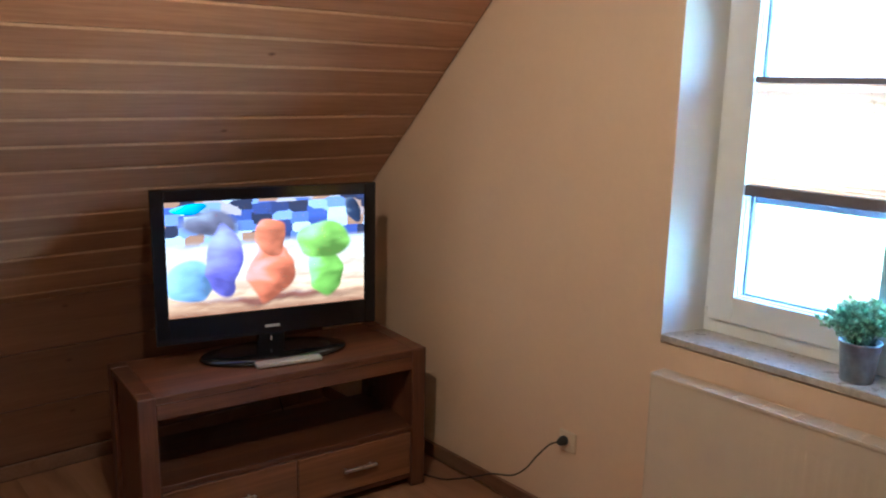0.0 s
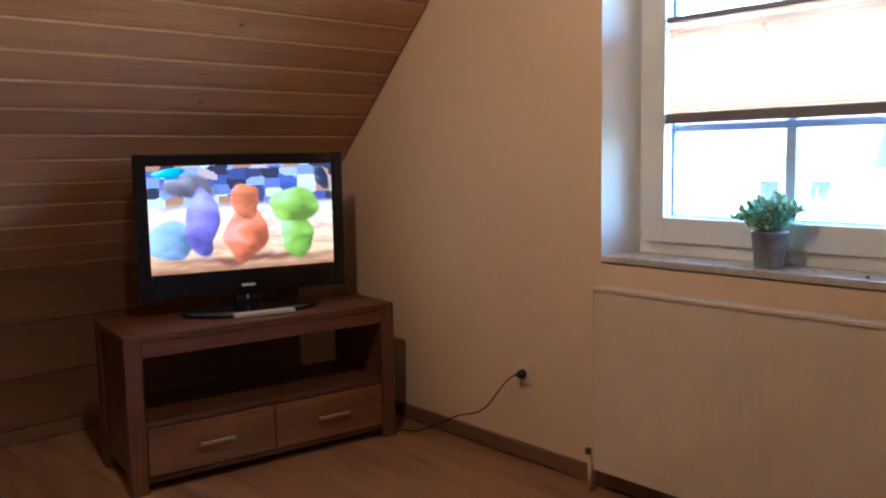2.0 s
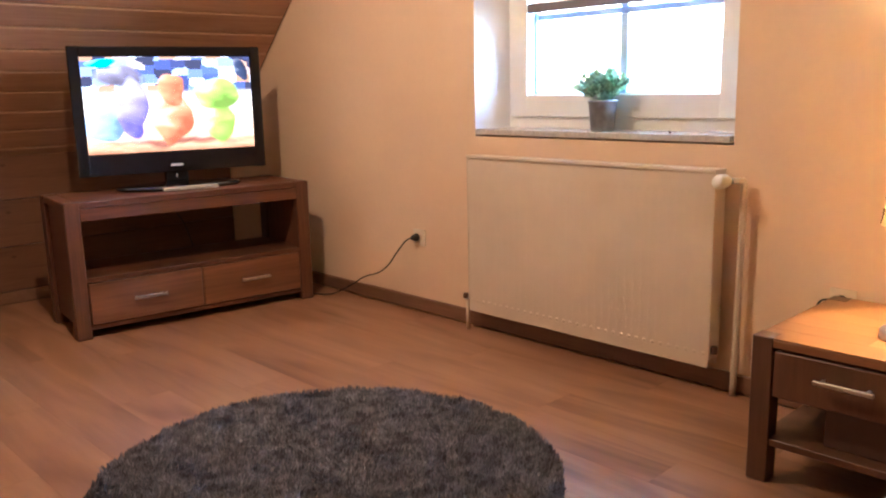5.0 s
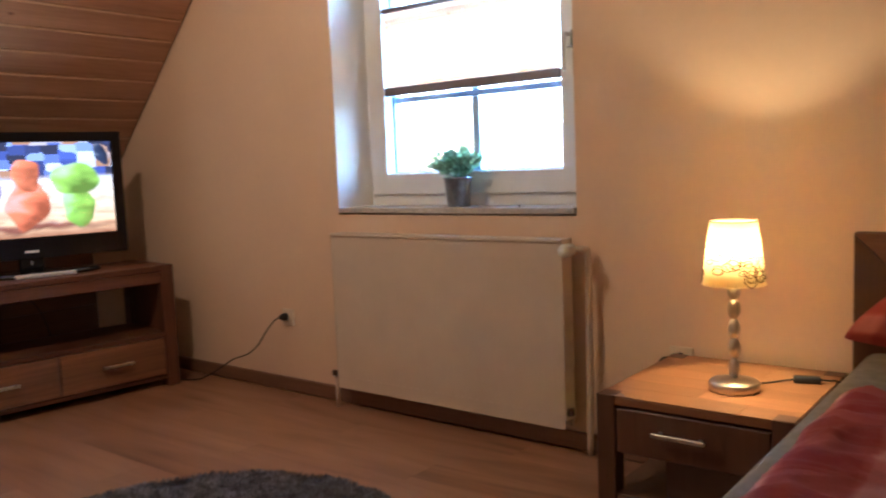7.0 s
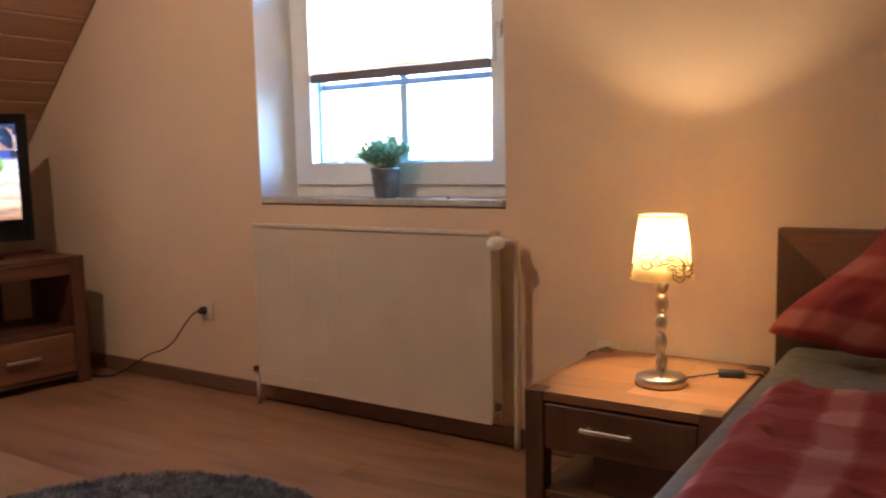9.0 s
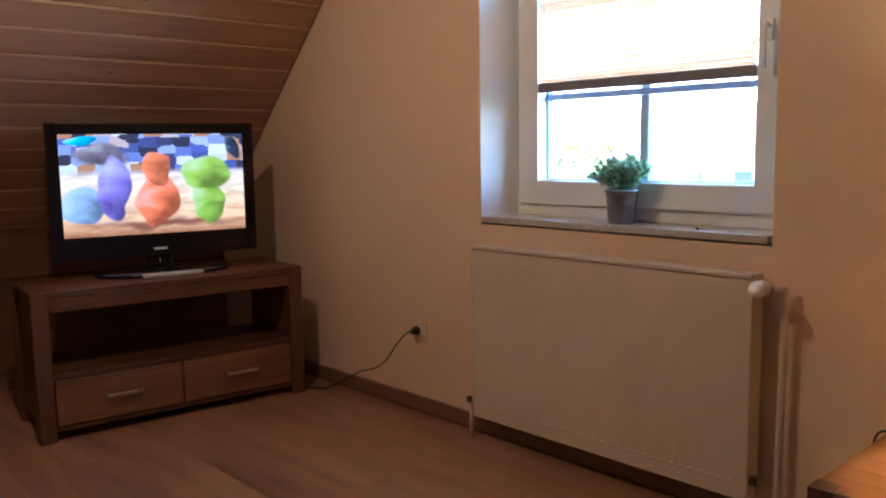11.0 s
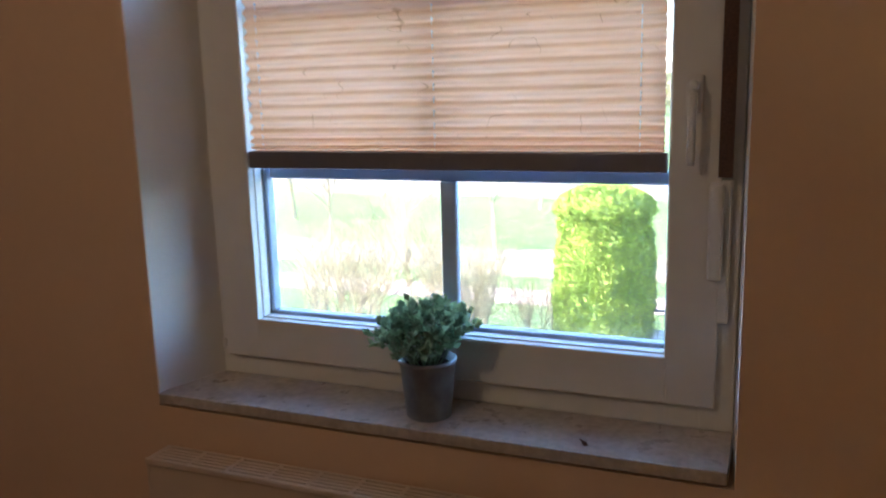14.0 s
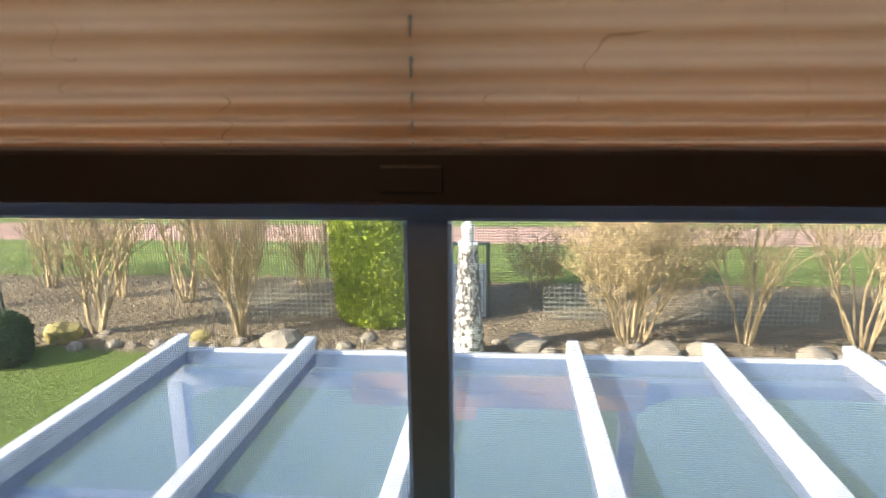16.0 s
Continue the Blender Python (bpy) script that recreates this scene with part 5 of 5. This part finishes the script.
# ---- garden things ----
tower = thing("garden_lighthouse", pose(11.6, 2.09, GZ), "white-washed ornamental garden lighthouse with dark pebbles", "garden ornament")
part("body", lathe(bmesh.new(), [(0.0, 0), (0.205, 0), (0.198, 0.05), (0.105, 1.50), (0.0, 1.50)], 28), M_TOWER, tower)
part("gallery", lathe(bmesh.new(), [(0.0, 1.50), (0.118, 1.50), (0.122, 1.515), (0.122, 1.54), (0.0, 1.54)], 28), M_TOWER, tower)
part("lantern", lathe(bmesh.new(), [(0.0, 1.54), (0.072, 1.54), (0.068, 1.72), (0.0, 1.72)], 16), M_TOWER, tower)
part("cap", lathe(bmesh.new(), [(0.0, 1.72), (0.085, 1.72), (0.080, 1.735), (0.055, 1.78), (0.02, 1.80), (0.0, 1.805)], 20), M_TOWER, tower)
bm = bmesh.new()
rng = random.Random(2)
for i in range(520):
    u, a = rng.uniform(0.02, 0.98), rng.uniform(math.pi * 0.55, math.pi * 1.85)
    r = 0.200 + (0.105 - 0.200) * u
    bmesh.ops.create_icosphere(bm, subdivisions=1, radius=rng.uniform(0.012, 0.021), matrix=Matrix.Translation((r * math.cos(a), r * math.sin(a), u * 1.5)) @ Matrix.Diagonal((1, 1, rng.uniform(0.8, 2.4), 1)))
tagged(part("pebbles", bm, M_TOWER_STONE, tower, "dark pebbles set in the plaster"), kind="stuff")

panel = thing("slatted_screen", pose(12.9, 2.3, GZ), "pale blue-grey slatted screen in a dark post frame", "garden screen")
for i in range(7):
    part("slat", boxes((-0.01, 0.01, -0.40, 0.42, 0.03 + i * 0.117, 0.143 + i * 0.117, 0.003)), M_GREYBOX, panel)
for y in (-0.45, 0.42):
    part("post", boxes((-0.03, 0.03, y, y + 0.055, 0, 1.17, 0.004)), M_FENCE, panel)
part("top_rail", boxes((-0.02, 0.02, -0.395, 0.42, 1.12, 1.155, 0.004)), M_FENCE, panel)
for i in range(10):
    part("wire", tube(bmesh.new(), [(-0.02, -0.36 + i * 0.085, 0.0), (-0.02, -0.36 + i * 0.085, 1.13)], 0.004, 4), M_FENCE, panel)
low = thing("border_fence", pose(12.75, 0, GZ), "low pale wire border fence in the planting bed", "fence")
for y0, y1 in ((-2.6, -1.7), (-1.68, -0.8), (0.25, 1.1), (4.1, 4.95), (4.97, 5.8)):
    bm = bmesh.new()
    for i in range(13):
        y = y0 + (y1 - y0) * i / 12
        box(bm, -0.003, 0.003, y - 0.003, y + 0.003, 0, 0.58 + 0.03 * math.sin(math.pi * i / 12))
    for i in range(8):
        box(bm, -0.0025, 0.0025, y0, y1, 0.06 + i * 0.07, 0.066 + i * 0.07)
    part("wire_panel", bm, M_LOWWIRE, low)
fence = thing("wire_fence", pose(14.75, 0, GZ), "dark green wire mesh fence behind the bed", "fence")
for i in range(-5, 7):
    part("post", boxes((-0.022, 0.022, i * 2.3 - 0.022, i * 2.3 + 0.022, 0, 1.1, 0.004)), M_FENCE, fence)
for i in range(7):
    part("wire", tube(bmesh.new(), [(0, -12, 0.08 + i * 0.16), (0, 14.2, 0.08 + i * 0.16)], 0.0035, 4), M_FENCE, fence)
bm = bmesh.new()
for i in range(330):
    y = -12 + i * 0.08
    box(bm, -0.002, 0.002, y - 0.002, y + 0.002, 0.05, 1.05)
tagged(part("mesh", bm, M_FENCE, fence), kind="stuff")
for y, h in ((9.12, 1.20), (9.47, 0.92)):
    post = thing("garden_post", pose(12.9, y, GZ), "thin dark garden post at the edge of the bed", "post", "garden posts")
    part("shaft", boxes((-0.025, 0.025, -0.025, 0.025, 0, h, 0.004)), M_FENCE, post)

rng = random.Random(5)


def boulder(x, y, s, seed, material, label):
    bm = bmesh.new()
    bmesh.ops.create_icosphere(bm, subdivisions=2, radius=s)
    for v in bm.verts:
        v.co *= 1 + 0.35 * noise.noise(v.co * 4.5 + Vector((seed, 0, 0)))
        v.co.z *= 0.66
    st = tagged(part("boulder", bm, material), label, "stone", "edging stones")
    st.matrix_world = pose(x, y, GZ + s * 0.30, 0, 0, rng.uniform(0, 360))


for i, (x, y, s) in enumerate(((11.6, -0.28, 0.26), (11.65, -0.86, 0.24), (11.75, 4.56, 0.27), (11.85, 1.35, 0.24), (11.6, -2.2, 0.22))):
    boulder(x, y, s, 60 + i, M_ROCK, "large weathered grey field stone edging the bed")
boulder(11.95, 7.66, 0.26, 70, M_MOSS, "large mossy yellow-green field stone beside the shrub")
boulder(12.0, 5.75, 0.15, 71, M_MOSS, "large mossy yellow-green field stone beside the shrub")
for i in range(46):
    y = -4.5 + i * 0.275 + rng.uniform(-0.1, 0.1)
    boulder(11.75 + rng.uniform(-0.22, 0.28), y, rng.uniform(0.05, 0.13), i, M_ROCK, "weathered pale field stone edging the bed")

# far house and woods
far = thing("house", pose(50, 27, GZ, 0, 0, 12), "white house with a dark tiled roof across the meadow", "house")
part("wall", boxes((0, 9, -7, 7, 0, 3.2)), M_FARWALL, far)
part("roof", prism(bmesh.new(), [(-0.6, 3.0), (9.6, 3.0), (4.5, 6.8)], -7.5, 7.5, "y"), M_TILE, far)
for y in (-5.2, -2.2, 1.0, 4.2):
    w = part("window", boxes((-0.04, 0.0, y, y + 1.3, 1.0, 2.3)), M_FARWALL, far)
    part("pane", boxes((-0.06, -0.042, y + 0.08, y + 1.22, 1.08, 2.22)), M_FARGLASS, w)
verts, faces = [], []
rng = random.Random(9)
for i in range(9000):
    y = rng.uniform(-160, 200)
    x = 120 + rng.uniform(0, 14)
    z = GZ + rng.random() ** 0.8 * (7 + 3.5 * noise.noise((y * 0.06, 0, 0)) + 2 * noise.noise((y * 0.3, 4, 0)))
    leaf(Vector((x, y, z)), Vector((rng.uniform(-1, 1), rng.uniform(-1, 1), rng.uniform(0, 1))), rng.uniform(1.2, 2.4), verts, faces, rng, 0.8)
tagged(raw("far_woods", verts, faces, M_BUD), "brown winter woods along the far edge", "woods", kind="stuff")

# ---- pieces of the floor and the boarded wall ----


def shared(name, mesh, place, parent):
    ob = new(name, mesh)
    ob.parent = parent
    ob.location = place
    return ob


def block(name, sx, sy, sz, material, bevel):
    bm = boxes((0, sx, 0, sy, 0, sz, bevel))
    me = bpy.data.meshes.new(name)
    bm.to_mesh(me)
    bm.free()
    me.materials.append(material)
    return me


PW, PL = 0.192, 1.285
blocks = {}
x, col = WX - 0.018 - PW, 0
while x > WEST - PW:
    y = SOUTH - ((col * 0.43) % 1.0) * PL
    while y < KY - 0.015:
        y0, y1, x0 = max(y, SOUTH), min(y + PL, KY - 0.015), max(x, WEST)
        if y1 - y0 > 0.02:
            key = (round(x + PW - x0, 3), round(y1 - y0, 3))
            if key not in blocks:
                blocks[key] = block("plank", key[0] - 0.0003, key[1] - 0.0003, 0.012, M_FLOOR, 0.0002)
            shared("plank", blocks[key], (x0, y0, -0.012), floor)
        y += PL
    x -= PW
    col += 1
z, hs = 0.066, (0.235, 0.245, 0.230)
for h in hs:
    me = block("board", WX - 0.006 - WEST, 0.02, h - 0.0025, M_PINE_SHADED, 0.003)
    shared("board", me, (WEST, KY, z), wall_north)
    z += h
